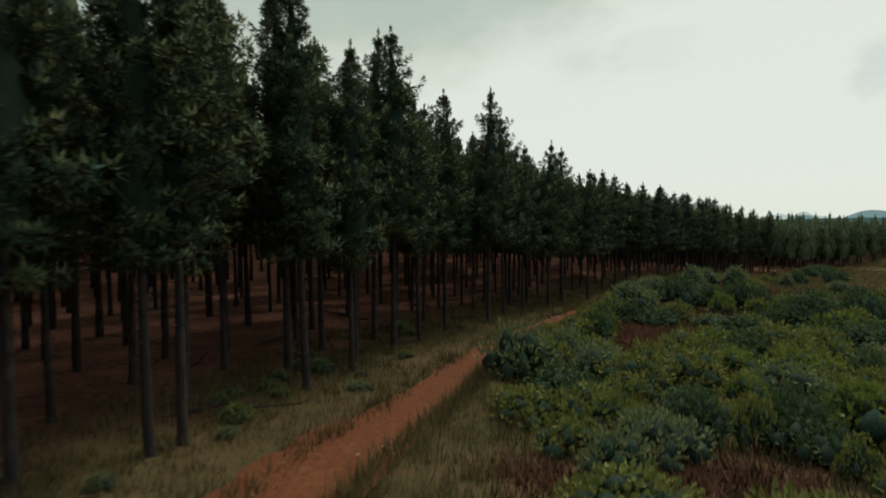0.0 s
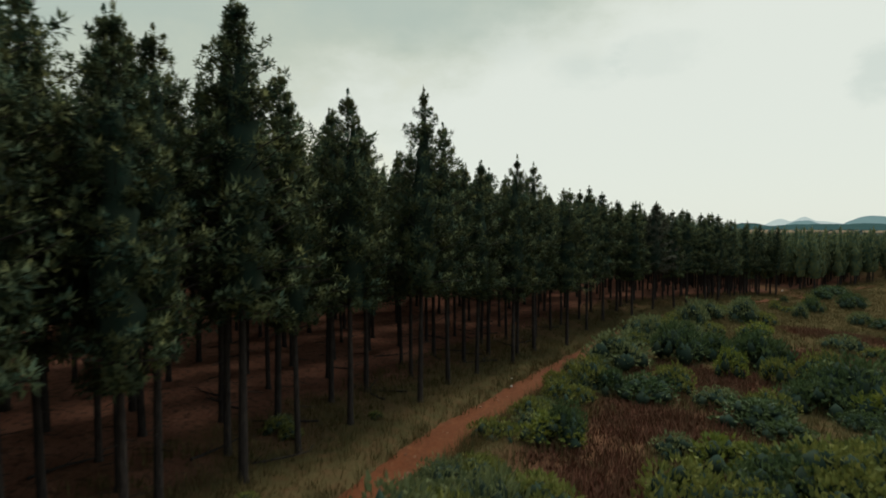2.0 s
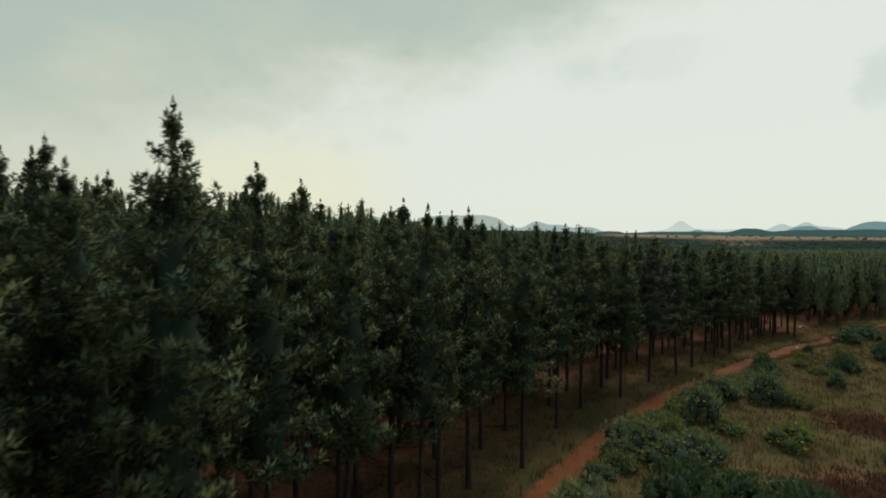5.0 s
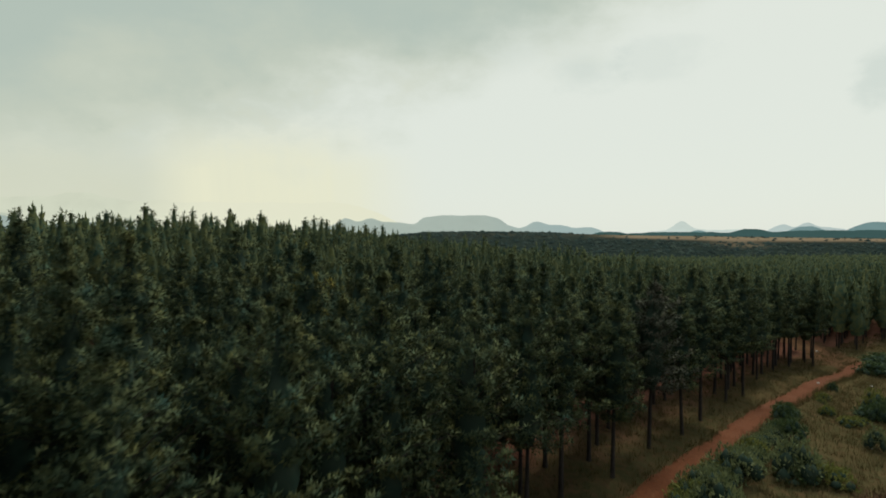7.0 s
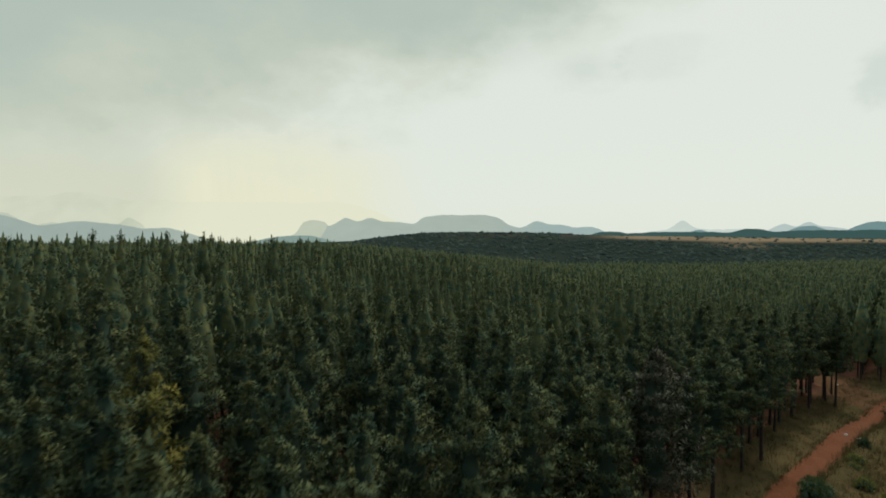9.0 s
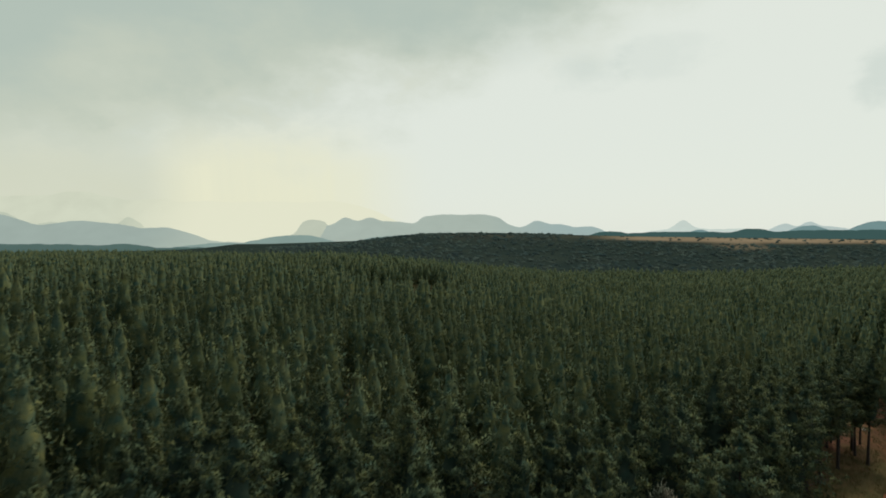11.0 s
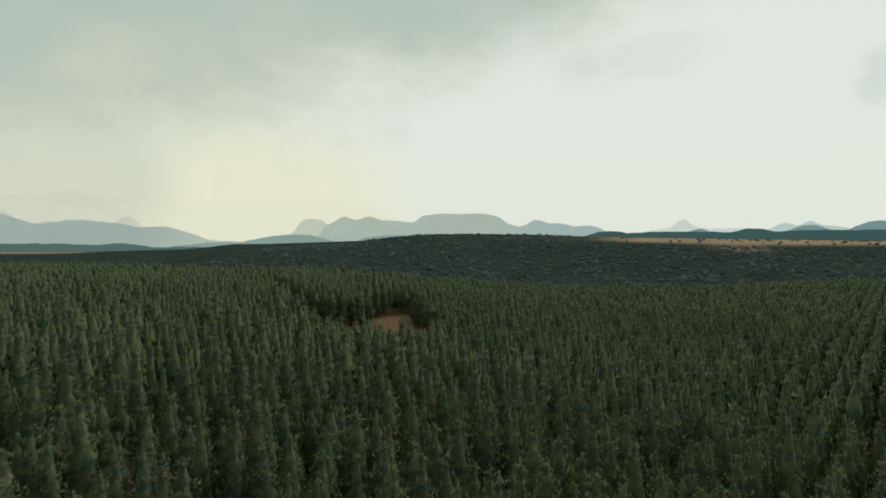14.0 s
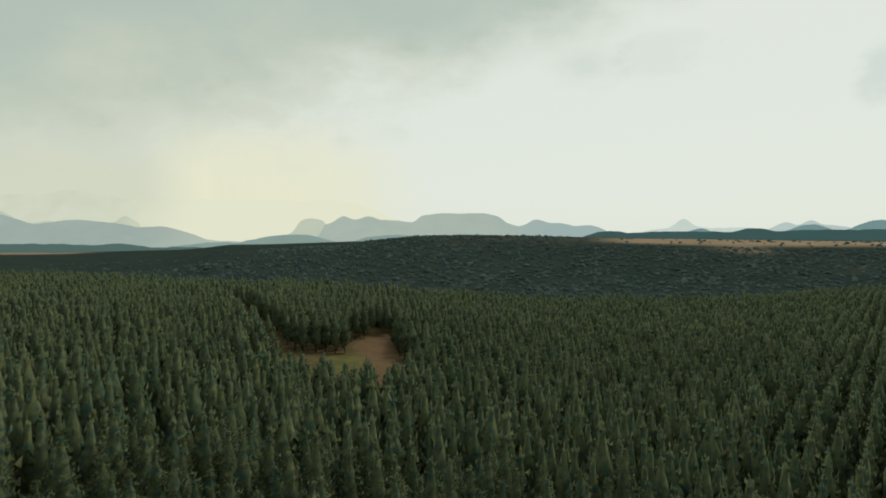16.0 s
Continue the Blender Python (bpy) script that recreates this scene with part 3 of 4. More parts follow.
def far_pine(seed, height, clear, radius, whorls, arms, sides, blades, bulges=7, body=6, share=0.62, width=0.05, swell=1.0):
    """A pine for the far rows: a closed lumpy body with rounded foxtails standing off it."""
    rng = random.Random(seed)
    soup = Soup()
    bullet(soup, rng, height - 0.3, clear, radius, bulges, body, share)
    for w in range(whorls):
        t = 0.06 + 0.90 * (w + rng.uniform(0, 0.8)) / whorls
        r = radius * float(crown_width(t))
        n = arms if t < 0.75 else max(3, arms - 1)
        lop = rng.uniform(0, 6.28)
        for k in range(n):
            ang = lop + 6.283 * k / n + rng.uniform(-0.35, 0.35)
            d = np.array([math.cos(ang), math.sin(ang), 0])
            size = (0.13 + 0.13 * r) * rng.uniform(0.75, 1.3) * swell
            at = d * r * rng.uniform(0.66, 0.92) + np.array([0, 0, clear + t * (height - clear) + rng.uniform(-0.2, 0.2)])
            tuft(soup, rng, at, d * (0.6 - 0.4 * t) + np.array([0, 0, 0.9]), size * 2.1, size * 0.9, sides, blades, width)
    tuft(soup, rng, (0, 0, height - 0.45), (rng.uniform(-0.08, 0.08), rng.uniform(-0.08, 0.08), 1), 0.6, 0.16, sides, blades, width)
    return soup


def spread(proto, places, rng):
    """Copies of triangle soups, turned and scaled to their places (x, y, z, width, height), in one set of arrays."""
    vs, fs, ks, n = [], [], [], 0
    for x, y, z, s, tall in places:
        v, f, kind, *normals = proto[rng.randrange(len(proto))]
        a = rng.uniform(0, 6.283)
        c, sn = math.cos(a) * s, math.sin(a) * s
        wide = rng.uniform(0.85, 1.15)
        out = np.empty_like(v)
        out[:, 0] = (v[:, 0] * c - v[:, 1] * sn) * wide + x
        out[:, 1] = (v[:, 0] * sn + v[:, 1] * c) * wide + y
        out[:, 2] = v[:, 2] * tall + z
        vs.append(out)
        fs.append(f + n)
        if normals:
            m = normals[0]
            ks.append(np.stack([(m[:, 0] * c - m[:, 1] * sn) / s, (m[:, 0] * sn + m[:, 1] * c) / s, m[:, 2]], 1))
        n += len(v)
    return np.concatenate(vs), np.concatenate(fs), np.concatenate(ks) if ks else None


# the trees of the outermost rows that stand out singly, measured along the track
EDGE = [(-9.9, 13.8), (-8.1, 16.6), (-7.6, 17.6), (-5.5, 24.5), (-9.6, 26.7), (-6.9, 27.1), (-4.2, 28.2), (-7.4, 29.6), (-4.4, 30.6), (-2.7, 33.6), (-4.0, 35.7), (-7.8, 36.5), (-1.4, 36.7), (-5.5, 39.2),
        (-3.0, 39.5), (0.2, 40.5), (-1.3, 43.8), (3.4, 44.9), (0.2, 46.7), (5.0, 49.3), (2.6, 50.8), (7.0, 53.0), (6.2, 55.8), (9.9, 56.6), (4.0, 57.0), (8.3, 59.4), (10.7, 60.4), (12.4, 62.7), (15.9, 66.2),
        (19.4, 73.5), (22.1, 77.4), (26.1, 80.1), (25.1, 82.6), (30.5, 85.9), (26.4, 85.5), (34.7, 90.1), (38.2, 94.8), (44.1, 102.5), (47.6, 106), (59.8, 122.5), (64.9, 127.6), (69.7, 129.8), (66.8, 130.5), (71.5, 135.2)]


def crown_mesh(soup, seed):
    v, f, k, n = soup.crown(seed, 12.8)
    return mesh_from("crown", v, f, (NEEDLES, INNER_SHADE), True, k, n)


def stand_places():
    rng = random.Random(11)
    d = np.array([0.60, 0.80])
    nrm = np.array([0.80, -0.60])
    out = []
    # wide rows by the track, closer ones in the younger stand behind
    for along, apart, low, high in ((3.7, 3.5, -1e9, 112.0), (3.1, 2.95, 112.0, 1e9)):
        for i in range(-60, 230):
            for j in range(-130, 130):
                p = d * (along * i + rng.uniform(-0.65, 0.65)) + nrm * (apart * j + rng.uniform(-0.6, 0.6) - 3)
                if low <= p[1] < high:
                    out.append((p[0], p[1]))
    p = np.array(out)
    # a fan opening ahead, where the plantation can be seen from the track's edge; rows behind and beside the start are
    # unseen, added to shade the stand
    x, y = p.T
    keep = (y > -40) & (y < 445) & (x > -60 - 0.72 * np.maximum(y - 55, 0)) & (x < 95 + 0.62 * np.maximum(y - 90, 0))
    p = p[keep]
    x, y = p.T
    s, _ = road_side(x, y)
    keep = (s < -4.6 - 0.5 * np.sin(y * 0.35)) & ~inside(CLEARING, x, y) & (firebreak(x, y) > 3.4) & (far_ride(x, y) > 2.6)
    keep &= y < 330 + 0.30 * np.abs(x - 10) + 12 * np.sin(x * 0.03)
    # openings in the first row near the corner
    e = np.array(EDGE)
    near = np.min(np.hypot(x[:, None] - e[None, :, 0], y[:, None] - e[None, :, 1]), axis=1)
    keep &= near > 1.9
    keep &= ~((s > -7.0) & (y > 8) & (y < 64))
    # some trees have died or been thinned out
    keep &= np.array([rng.random() > 0.05 for _ in range(len(p))])
    return p[keep]


def build_stand():
    rng = random.Random(5)
    near_protos = []
    for k in range(5):
        wood, crown = pine_parts(40 + k, 12.8, 4.5 + 0.25 * (k % 3), 1.90 + 0.12 * (k % 3), 15, 6, 5, 4, 24, 0.052)
        # solid inner body, its dark colour painting the shade between the tufts
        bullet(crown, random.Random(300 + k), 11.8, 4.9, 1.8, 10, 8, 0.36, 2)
        near_protos.append((wood.mesh("trunk", BARK), crown_mesh(crown, 40 + k)))
    inner_protos = []
    for k in range(7):
        wood, crown = pine_parts(60 + k, 12.8, 4.3 + 0.25 * (k % 3), 1.76 + 0.08 * (k % 4), 15, 6, 4, 3, 20, 0.062, 7, plump=1.05, swell=1.05)
        # the same shade-coloured body, wider, inside the trees farther in
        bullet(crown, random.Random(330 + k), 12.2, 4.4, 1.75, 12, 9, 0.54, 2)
        inner_protos.append((wood.mesh("trunk", BARK), crown_mesh(crown, 60 + k)))
    mid_protos, row_protos, far_protos = [], [], []
    for k in range(8):
        wood, _ = pine_parts(70 + k, 12.8, 4.2, 1.65, 2, 3, 1, 3, 0, 0.06, 5, False)
        mid_protos.append((wood.arrays()[:2] + (None,), far_pine(70 + k, 12.8, 3.9, 1.80 + 0.07 * (k % 4), 12, 6, 3, 9, 6, 6, 0.50, 0.090, 1.2).crown(k, 12.8, 0.22, 0.05)))
        wood, _ = pine_parts(170 + k, 12.8, 3.6, 1.6, 2, 3, 1, 3, 0, 0.1, 3, False)
        row_protos.append((wood.arrays()[:2] + (None,), far_pine(190 + k, 12.8, 2.8, 1.80 + 0.07 * (k % 4), 6, 4, 3, 0, 3, 5, 0.70, swell=1.25).crown(k, 12.8, 0.20, 0.04)))
        far_protos.append((None, far_pine(90 + k, 12.8, 2.6, 1.86, 2, 3, 3, 0, 2, 4, 0.80, swell=1.5).crown(k, 12.8, 0.20, 0.10)))
    places = stand_places()
    x, y = places.T
    s, along = road_side(x, y)
    hero = ((s > -12.5) & (y > 6) & (y < 118)) | ((s > -27) & (y > 42) & (y < 96))
    trees = [(px, py) for px, py in EDGE] + [tuple(p) for p in places[hero]]
    sick = min(trees, key=lambda p: math.hypot(p[0] - 8.2, p[1] - 73.4))
    dying = min(trees, key=lambda p: math.hypot(p[0] - 31.0, p[1] - 88.5))
    for n, (px, py) in enumerate(trees):
        yellow = n >= len(EDGE) and (px, py) == sick
        sc = min(1.09, max(0.84, rng.gauss(0.99, 0.05 if n < len(EDGE) else 0.085)))
        foot = land_at(px, py) - 0.05
        tall = sc * (float(canopy(px, py)) - foot) / 12.8
        sc *= rng.uniform(0.92, 1.1) * (1.12 if n < len(EDGE) else 1.04)
        label = "tall green pine with a bare lower trunk in the plantation"
        if n < len(EDGE):
            label = "tall dark green pine at the plantation edge beside the track"
        tree = new("pine_tree")
        tree.matrix_world = pose(px, py, foot, rng.uniform(-1.4, 1.4), rng.uniform(-1.4, 1.4), rng.uniform(0, 360)) @ Matrix.Diagonal((sc, sc, tall, 1))
        tagged(tree, label, "tree", "pines of the plantation")
        trunk, crown = rng.choice(near_protos if n < len(EDGE) or (side_of(px, py) > -11 and py < 50) else inner_protos)
        if yellow:
            tagged(tree, "yellowing pine standing among green ones in the plantation")
            crown = crown.copy()
            crown.materials[0] = NEEDLES_YELLOW
        if (px, py) == dying:
            tagged(tree, "half-dead pine with brown needles in the plantation")
            crown = crown.copy()
            crown.materials[0] = NEEDLES_BROWN
        part("trunk", trunk, tree)
        part("crown", crown, tree)
    rest = places[~hero]
    x, y = rest.T
    dist = np.hypot(x - 32, np.maximum(y - 93, 0) * 1.0)
    mid = (dist < 62) & (y < 150) & (y > -12) & (x > -46)
    row = ~mid & (dist < 165) & (y > 0)
    for name, sel, protos, label in (("pine_stand", mid, mid_protos, "dense stand of dark green plantation pines"),
                                     ("farther_pine_stand", row, row_protos, "close rows of dark green plantation pines"),
                                     ("distant_pine_stand", ~mid & ~row, far_protos, "far rows of dark green plantation pines")):
        pl = []
        for px, py in rest[sel]:
            foot, sc = land_at(px, py), min(1.18, max(0.80, rng.gauss(1.0, 0.09)))
            tall = sc * (float(canopy(px, py)) - foot) / 12.8
            pl.append((px, py, foot, sc * (1.04 if py < 112 else 0.90), tall))
        stand = new(name)
        tagged(stand, label, "trees", kind="stuff")
        seed = rng.random()
        for key, mat, i in (("trunks", BARK, 0), ("crowns", NEEDLES, 1)):
            if key == "trunks" and name.startswith("distant"):
                continue
            v, f, normals = spread([p[i] for p in protos], pl, random.Random(seed))
            tagged(part(key, mesh_from(key, v, f, mat, True, None, normals), stand), kind="stuff")


build_stand()


# ---------------------------------------------------------------- shrubs, grass and stones
def shrub_parts(seed, lobes, leaves, leaf, wide, high):
    """A shrub: leafy lobes on a low dome, with a few bare stems inside."""
    rng = random.Random(seed)
    foliage, stems = Soup(), Soup()
    for k in range(lobes):
        ang, rad = 2.4 * k + rng.uniform(-0.5, 0.5), math.sqrt((k + 0.5) / lobes)
        c = np.array([math.cos(ang) * rad * wide * 0.78, math.sin(ang) * rad * wide * 0.78, high * (0.28 + 0.5 * (1 - rad ** 2)) * rng.uniform(0.8, 1.15)])
        r = np.array([wide * 0.34, wide * 0.34, high * 0.30]) * rng.uniform(0.8, 1.25)
        # solid heart of the lobe, painted dark for the shade behind its leaves
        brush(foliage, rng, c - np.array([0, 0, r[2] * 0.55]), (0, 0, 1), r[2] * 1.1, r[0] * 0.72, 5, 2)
        stick(stems, (c[0] * 0.15, c[1] * 0.15, -0.1), c, 0.03, 0.01, 3)
        verts, faces = [], []
        for i in range(leaves):
            d = np.array([rng.gauss(0, 1), rng.gauss(0, 1), rng.gauss(0.25, 1)])
            d /= np.linalg.norm(d)
            p = c + d * r * rng.uniform(0.72, 1.08)
            if p[2] < 0.02:
                p[2] = rng.uniform(0.02, 0.15)
            ax = d + np.array([rng.uniform(-0.6, 0.6), rng.uniform(-0.6, 0.6), rng.uniform(0.0, 0.9)])
            a, b, c2 = basis(ax)
            turn = rng.uniform(0, 6.28)
            side = (b * math.cos(turn) + c2 * math.sin(turn))
            ln, w = leaf * rng.uniform(0.7, 1.4), leaf * 0.42 * rng.uniform(0.7, 1.3)
            n = len(verts)
            verts += [p - a * ln * 0.4, p + side * w, p + a * ln, p - side * w + np.cross(a, side) * w * 0.4]
            faces += [(n, n + 1, n + 2), (n, n + 2, n + 3)]
        foliage.add(verts, faces)
    return foliage, stems


def build_shrubs():
    rng = random.Random(21)
    kinds = {}
    for name, mat, specs in (
            ("grey", SHRUB_GREY, [(13, 48, 0.16, 1.7, 1.7), (15, 46, 0.16, 1.9, 1.6)]),
            ("green", SHRUB, [(12, 54, 0.14, 1.4, 1.25), (14, 52, 0.15, 1.6, 1.3), (10, 56, 0.13, 1.2, 1.1)]),
            ("dark", SHRUB_DARK, [(14, 56, 0.15, 1.5, 1.7), (20, 52, 0.20, 2.4, 2.6)]),
            ("lime", SHRUB_LIME, [(11, 50, 0.13, 1.2, 1.2)])):
        kinds[name] = []
        for k, spec in enumerate(specs):
            fol, st = shrub_parts(len(name) * 31 + k, *spec)
            kinds[name].append((fol.mesh("foliage", mat, INNER_SHADE), st.mesh("branching_stem", TWIG), spec[3], spec[4]))
    words = {"grey": "rounded grey-green shrub on the open ground beside the track", "green": "low leafy green shrub in rough grassland",
             "dark": "dense dark green bush in rough grassland", "lime": "bright yellow-green shrub among darker bushes"}

    def shrub(kind, x, y, wide, high):
        fol, st, w0, h0 = rng.choice(kinds[kind])
        ob = new("shrub")
        ob.matrix_world = pose(x, y, land_at(x, y) - 0.03, 0, 0, rng.uniform(0, 360)) @ Matrix.Diagonal((wide / w0, wide / w0, high / h0, 1))
        tagged(ob, words[kind], "shrub", "shrubs on the open ground")
        part("foliage", fol, ob)
        part("branching_stem", st, ob)

    for kind, x, y, wide, high in (
            ("grey", 17.6, 57.0, 2.7, 2.2), ("grey", 24.1, 69.8, 2.4, 1.9), ("green", 26.5, 70.3, 1.3, 1.6), ("dark", 23.2, 59.2, 2.2, 2.6), ("dark", 26.6, 60.4, 1.9, 1.9), ("dark", 28.0, 57.3, 1.9, 2.4), ("dark", 29.8, 57.3, 1.5, 2.0),
            ("lime", 25.1, 54.4, 1.3, 1.7), ("grey", 31.1, 75.4, 1.8, 2.4), ("grey", 40.0, 82.9, 2.0, 2.2), ("dark", 47.6, 97.9, 1.4, 1.5), ("green", 61.4, 105.0, 1.5, 1.7), ("dark", 80.6, 129.9, 3.6, 1.7), ("dark", 73.2, 113.2, 2.6, 2.2),
            ("green", 27.2, 52.4, 1.1, 1.5), ("green", 29.6, 52.1, 1.4, 1.7), ("green", 13.9, 50.4, 1.6, 1.6), ("green", 11.8, 49.2, 1.1, 1.2), ("grey", 14.0, 54.8, 0.9, 0.9), ("dark", 15.4, 49.6, 1.2, 1.4), ("green", 19.5, 50.6, 1.5, 1.4),
            ("green", 33.5, 56.7, 1.0, 1.4), ("grey", 26.0, 67.7, 2.5, 1.5), ("grey", 3.4, 27.8, 1.8, 2.1), ("grey", 6.1, 30.3, 1.4, 1.7), ("dark", 10.4, 39.5, 1.1, 1.6), ("green", 9.2, 27.3, 1.2, 1.5), ("green", 13.0, 32.1, 1.9, 1.5),
            ("dark", 28.4, 46.9, 2.5, 2.6), ("dark", 35.4, 51.1, 2.2, 2.6), ("lime", 12.0, 23.8, 1.0, 1.1), ("green", 19.1, 34.3, 2.3, 1.6), ("dark", 11.3, 19.2, 1.2, 1.6), ("dark", 8.1, 19.0, 1.1, 1.5), ("green", 9.8, 18.9, 0.8, 1.5),
            ("dark", 19.3, 27.3, 1.1, 1.7), ("grey", 4.5, 15.7, 1.1, 1.1), ("green", 11.3, 16.3, 0.6, 0.9), ("green", 15.8, 24.7, 1.2, 1.2), ("dark", 13.5, 19.8, 1.0, 1.4), ("grey", 35.0, 81.7, 2.0, 1.9), ("dark", 44.3, 91.3, 1.5, 1.7),
            ("dark", 48.6, 99.9, 1.0, 1.0), ("dark", 61.5, 112.4, 0.7, 1.1), ("dark", 75.4, 125.1, 2.2, 1.7), ("dark", 59.1, 100.9, 1.6, 1.9), ("grey", 51.8, 91.2, 1.1, 1.6), ("green", 54.0, 101.4, 0.9, 0.8)):
        shrub(kind, x, y, wide, high * 1.25)
    # low bushes crowd the open side of the track
    for i in range(90, 300, 4):
        off = rng.uniform(1.9, 2.9)
        x, y = ROAD_LINE[i, 0] + ROAD_DIR[i, 1] * off, ROAD_LINE[i, 1] - ROAD_DIR[i, 0] * off
        if y > 26 and rng.random() < (0.95 if y < 94 else 0.3):
            w = rng.uniform(0.9, 1.4) if y < 66 else rng.uniform(1.2, 1.7) if y < 94 else rng.uniform(0.6, 1.0)
            shrub(rng.choice(["grey", "grey", "green"]), x, y, w, w * rng.uniform(0.8, 1.1))
    # weeds in the half shade of the first trees
    for _ in range(22):
        i = rng.randrange(60, 130)
        off = -rng.uniform(2.6, 8)
        x, y = ROAD_LINE[i, 0] + ROAD_DIR[i, 1] * off, ROAD_LINE[i, 1] - ROAD_DIR[i, 0] * off
        w = rng.uniform(0.35, 0.75)
        shrub(rng.choice(["grey", "green"]), x, y, w, w * rng.uniform(0.7, 1.0))
    # the thicket: shrubs grow close together near the start, and thin out farther along
    placed, tries = [], 0
    while len(placed) < 150 and tries < 9000:
        tries += 1
        x, y = rng.uniform(2, 62), rng.uniform(5, 112)
        s = side_of(x, y)
        if s < 2.9 or s > 36 or float(patch(x, y)) > 0.3:
            continue
        thick = 1.0 if y < 47 else 0.16 if y < 75 else 0.06
        if rng.random() > thick or x > 3 + 0.78 * y + 6:
            continue
        if any(math.hypot(x - a, y - b) < 1.5 for a, b in placed):
            continue
        placed.append((x, y))
        kind = rng.choice(["green"] * 6 + ["dark"] * 3 + ["lime"] * 1 + ["grey"] * 2)
        wide = rng.uniform(1.0, 2.1)
        shrub(kind, x, y, wide, wide * rng.uniform(0.7, 1.05))


def blades_at(soup, rng, x, y, n, high, spread_r, width):
    z = land_at(x, y) - 0.05
    verts, faces = [], []
    for i in range(n):
        a, lean = rng.uniform(0, 6.283), rng.uniform(0.1, 0.8)
        px, py = x + rng.gauss(0, spread_r), y + rng.gauss(0, spread_r)
        h = high * rng.uniform(0.5, 1.15)
        dx, dy = math.cos(a), math.sin(a)
        k = len(verts)
        verts += [(px - dy * width, py + dx * width, z), (px + dy * width, py - dx * width, z), (px + dx * h * lean, py + dy * h * lean, z + h)]
        faces.append((k, k + 1, k + 2))
    soup.add(verts, faces)


def build_grass():
    rng = random.Random(33)
    verge, rough, fern, reed = Soup(), Soup(), Soup(), Soup()
    n = 0
    while n < 14000:
        i = rng.randrange(24, len(ROAD_LINE) - 150)
        side = rng.choice((-1, 1))
        off = 1.05 + abs(rng.gauss(0, 1.5)) if side > 0 else 1.0 + rng.random() ** 1.2 * 8.0
        if ROAD_LINE[i, 1] > 60 and rng.random() < 0.45:
            continue
        x, y = ROAD_LINE[i, 0] + ROAD_DIR[i, 1] * off * side, ROAD_LINE[i, 1] - ROAD_DIR[i, 0] * off * side
        blades_at(verge, rng, x, y, 9, rng.uniform(0.3, 0.8) * (1.25 if side > 0 else 0.9), 0.20, 0.022)
        n += 1
    n = 0
    while n < 8500:
        y = 4 + 136 * rng.random() ** 1.15
        x = rng.uniform(-2, 100)
        s = side_of(x, y)
        if s < 1.6 or x > 4 + 0.82 * y + 6:
            continue
        if float(patch(x, y)) > rng.uniform(0.2, 0.9):
            blades_at(fern, rng, x, y, 16, rng.uniform(0.2, 0.55), 0.35, 0.05)
        else:
            blades_at(rough, rng, x, y, 10, rng.uniform(0.3, 0.8), 0.30, 0.03)
        n += 1
    for px, py, rx, ry in PATCHES:
        for _ in range(int(26 * rx * ry)):
            x, y = px + rng.gauss(0, 0.5) * rx, py + rng.gauss(0, 0.5) * ry
            if side_of(x, y) > 1.9:
                blades_at(fern, rng, x, y, 14, rng.uniform(0.18, 0.5), 0.3, 0.035)
    for _ in range(26):
        blades_at(reed, rng, 5.6 + rng.gauss(0, 0.75), 22.4 + rng.gauss(0, 0.7), 22, rng.uniform(0.8, 1.3), 0.2, 0.022)
    for name, soup, mat, label in (("verge_grass", verge, GRASS, "dry yellow-green grass along both sides of the track"),
                                   ("rough_grass", rough, GRASS, "rough dry grass over the open slope"),
                                   ("bracken", fern, BRACKEN, "rust-brown dead bracken between the shrubs"),
                                   ("reed_clump", reed, GRASS_GREEN, "bright yellow-green clump of tall reedy grass")):
        tagged(new(name, soup.mesh(name, mat)), label, "grass", kind="stuff")


def build_stones():
    rng = random.Random(8)

    def stone_mesh(seed, mat):
        r = random.Random(seed)
        bm = bmesh.new()
        bmesh.ops.create_icosphere(bm, subdivisions=1, radius=1)
        for v in bm.verts:
            v.co *= r.uniform(0.7, 1.15)
            v.co.z *= 0.6
        me = bpy.data.meshes.new("stone")
        bm.to_mesh(me)
        bm.free()
        me.materials.append(mat)
        return me

    reds = [stone_mesh(k, EARTH_STONE) for k in range(3)]
    pale = [stone_mesh(k + 9, STONE) for k in range(2)]

    def stone(me, x, y, r, lift, label):
        ob = new("stone", me)
        ob.matrix_world = pose(x, y, land_at(x, y) + lift, 0, 0, rng.uniform(0, 360)) @ Matrix.Diagonal((r, r * rng.uniform(0.6, 1), r * 0.8, 1))
        tagged(ob, label, "stone", "stones")

    for _ in range(46):
        i = rng.randrange(36, 150)
        off = rng.choice((-1, 1)) * rng.uniform(0.1, 1.25)
        x, y = ROAD_LINE[i, 0] + ROAD_DIR[i, 1] * off, ROAD_LINE[i, 1] - ROAD_DIR[i, 0] * off
        stone(rng.choice(reds), x, y, rng.uniform(0.04, 0.12), -0.02, "small reddish stone lying on the dirt track")
    for x, y, r in ((62.9, 115.2, 0.40), (62.4, 116.6, 0.24), (12.0, 22.4, 0.25), (78.6, 143.4, 0.3), (70.5, 118.5, 0.25), (51.4, 91.4, 0.2), (9.3, 52.1, 0.14), (9.0, 49.7, 0.12), (11.4, 59.0, 0.13)):
        stone(rng.choice(pale), x, y, r, r * 0.35, "pale weathered stone in the grass beside the track")


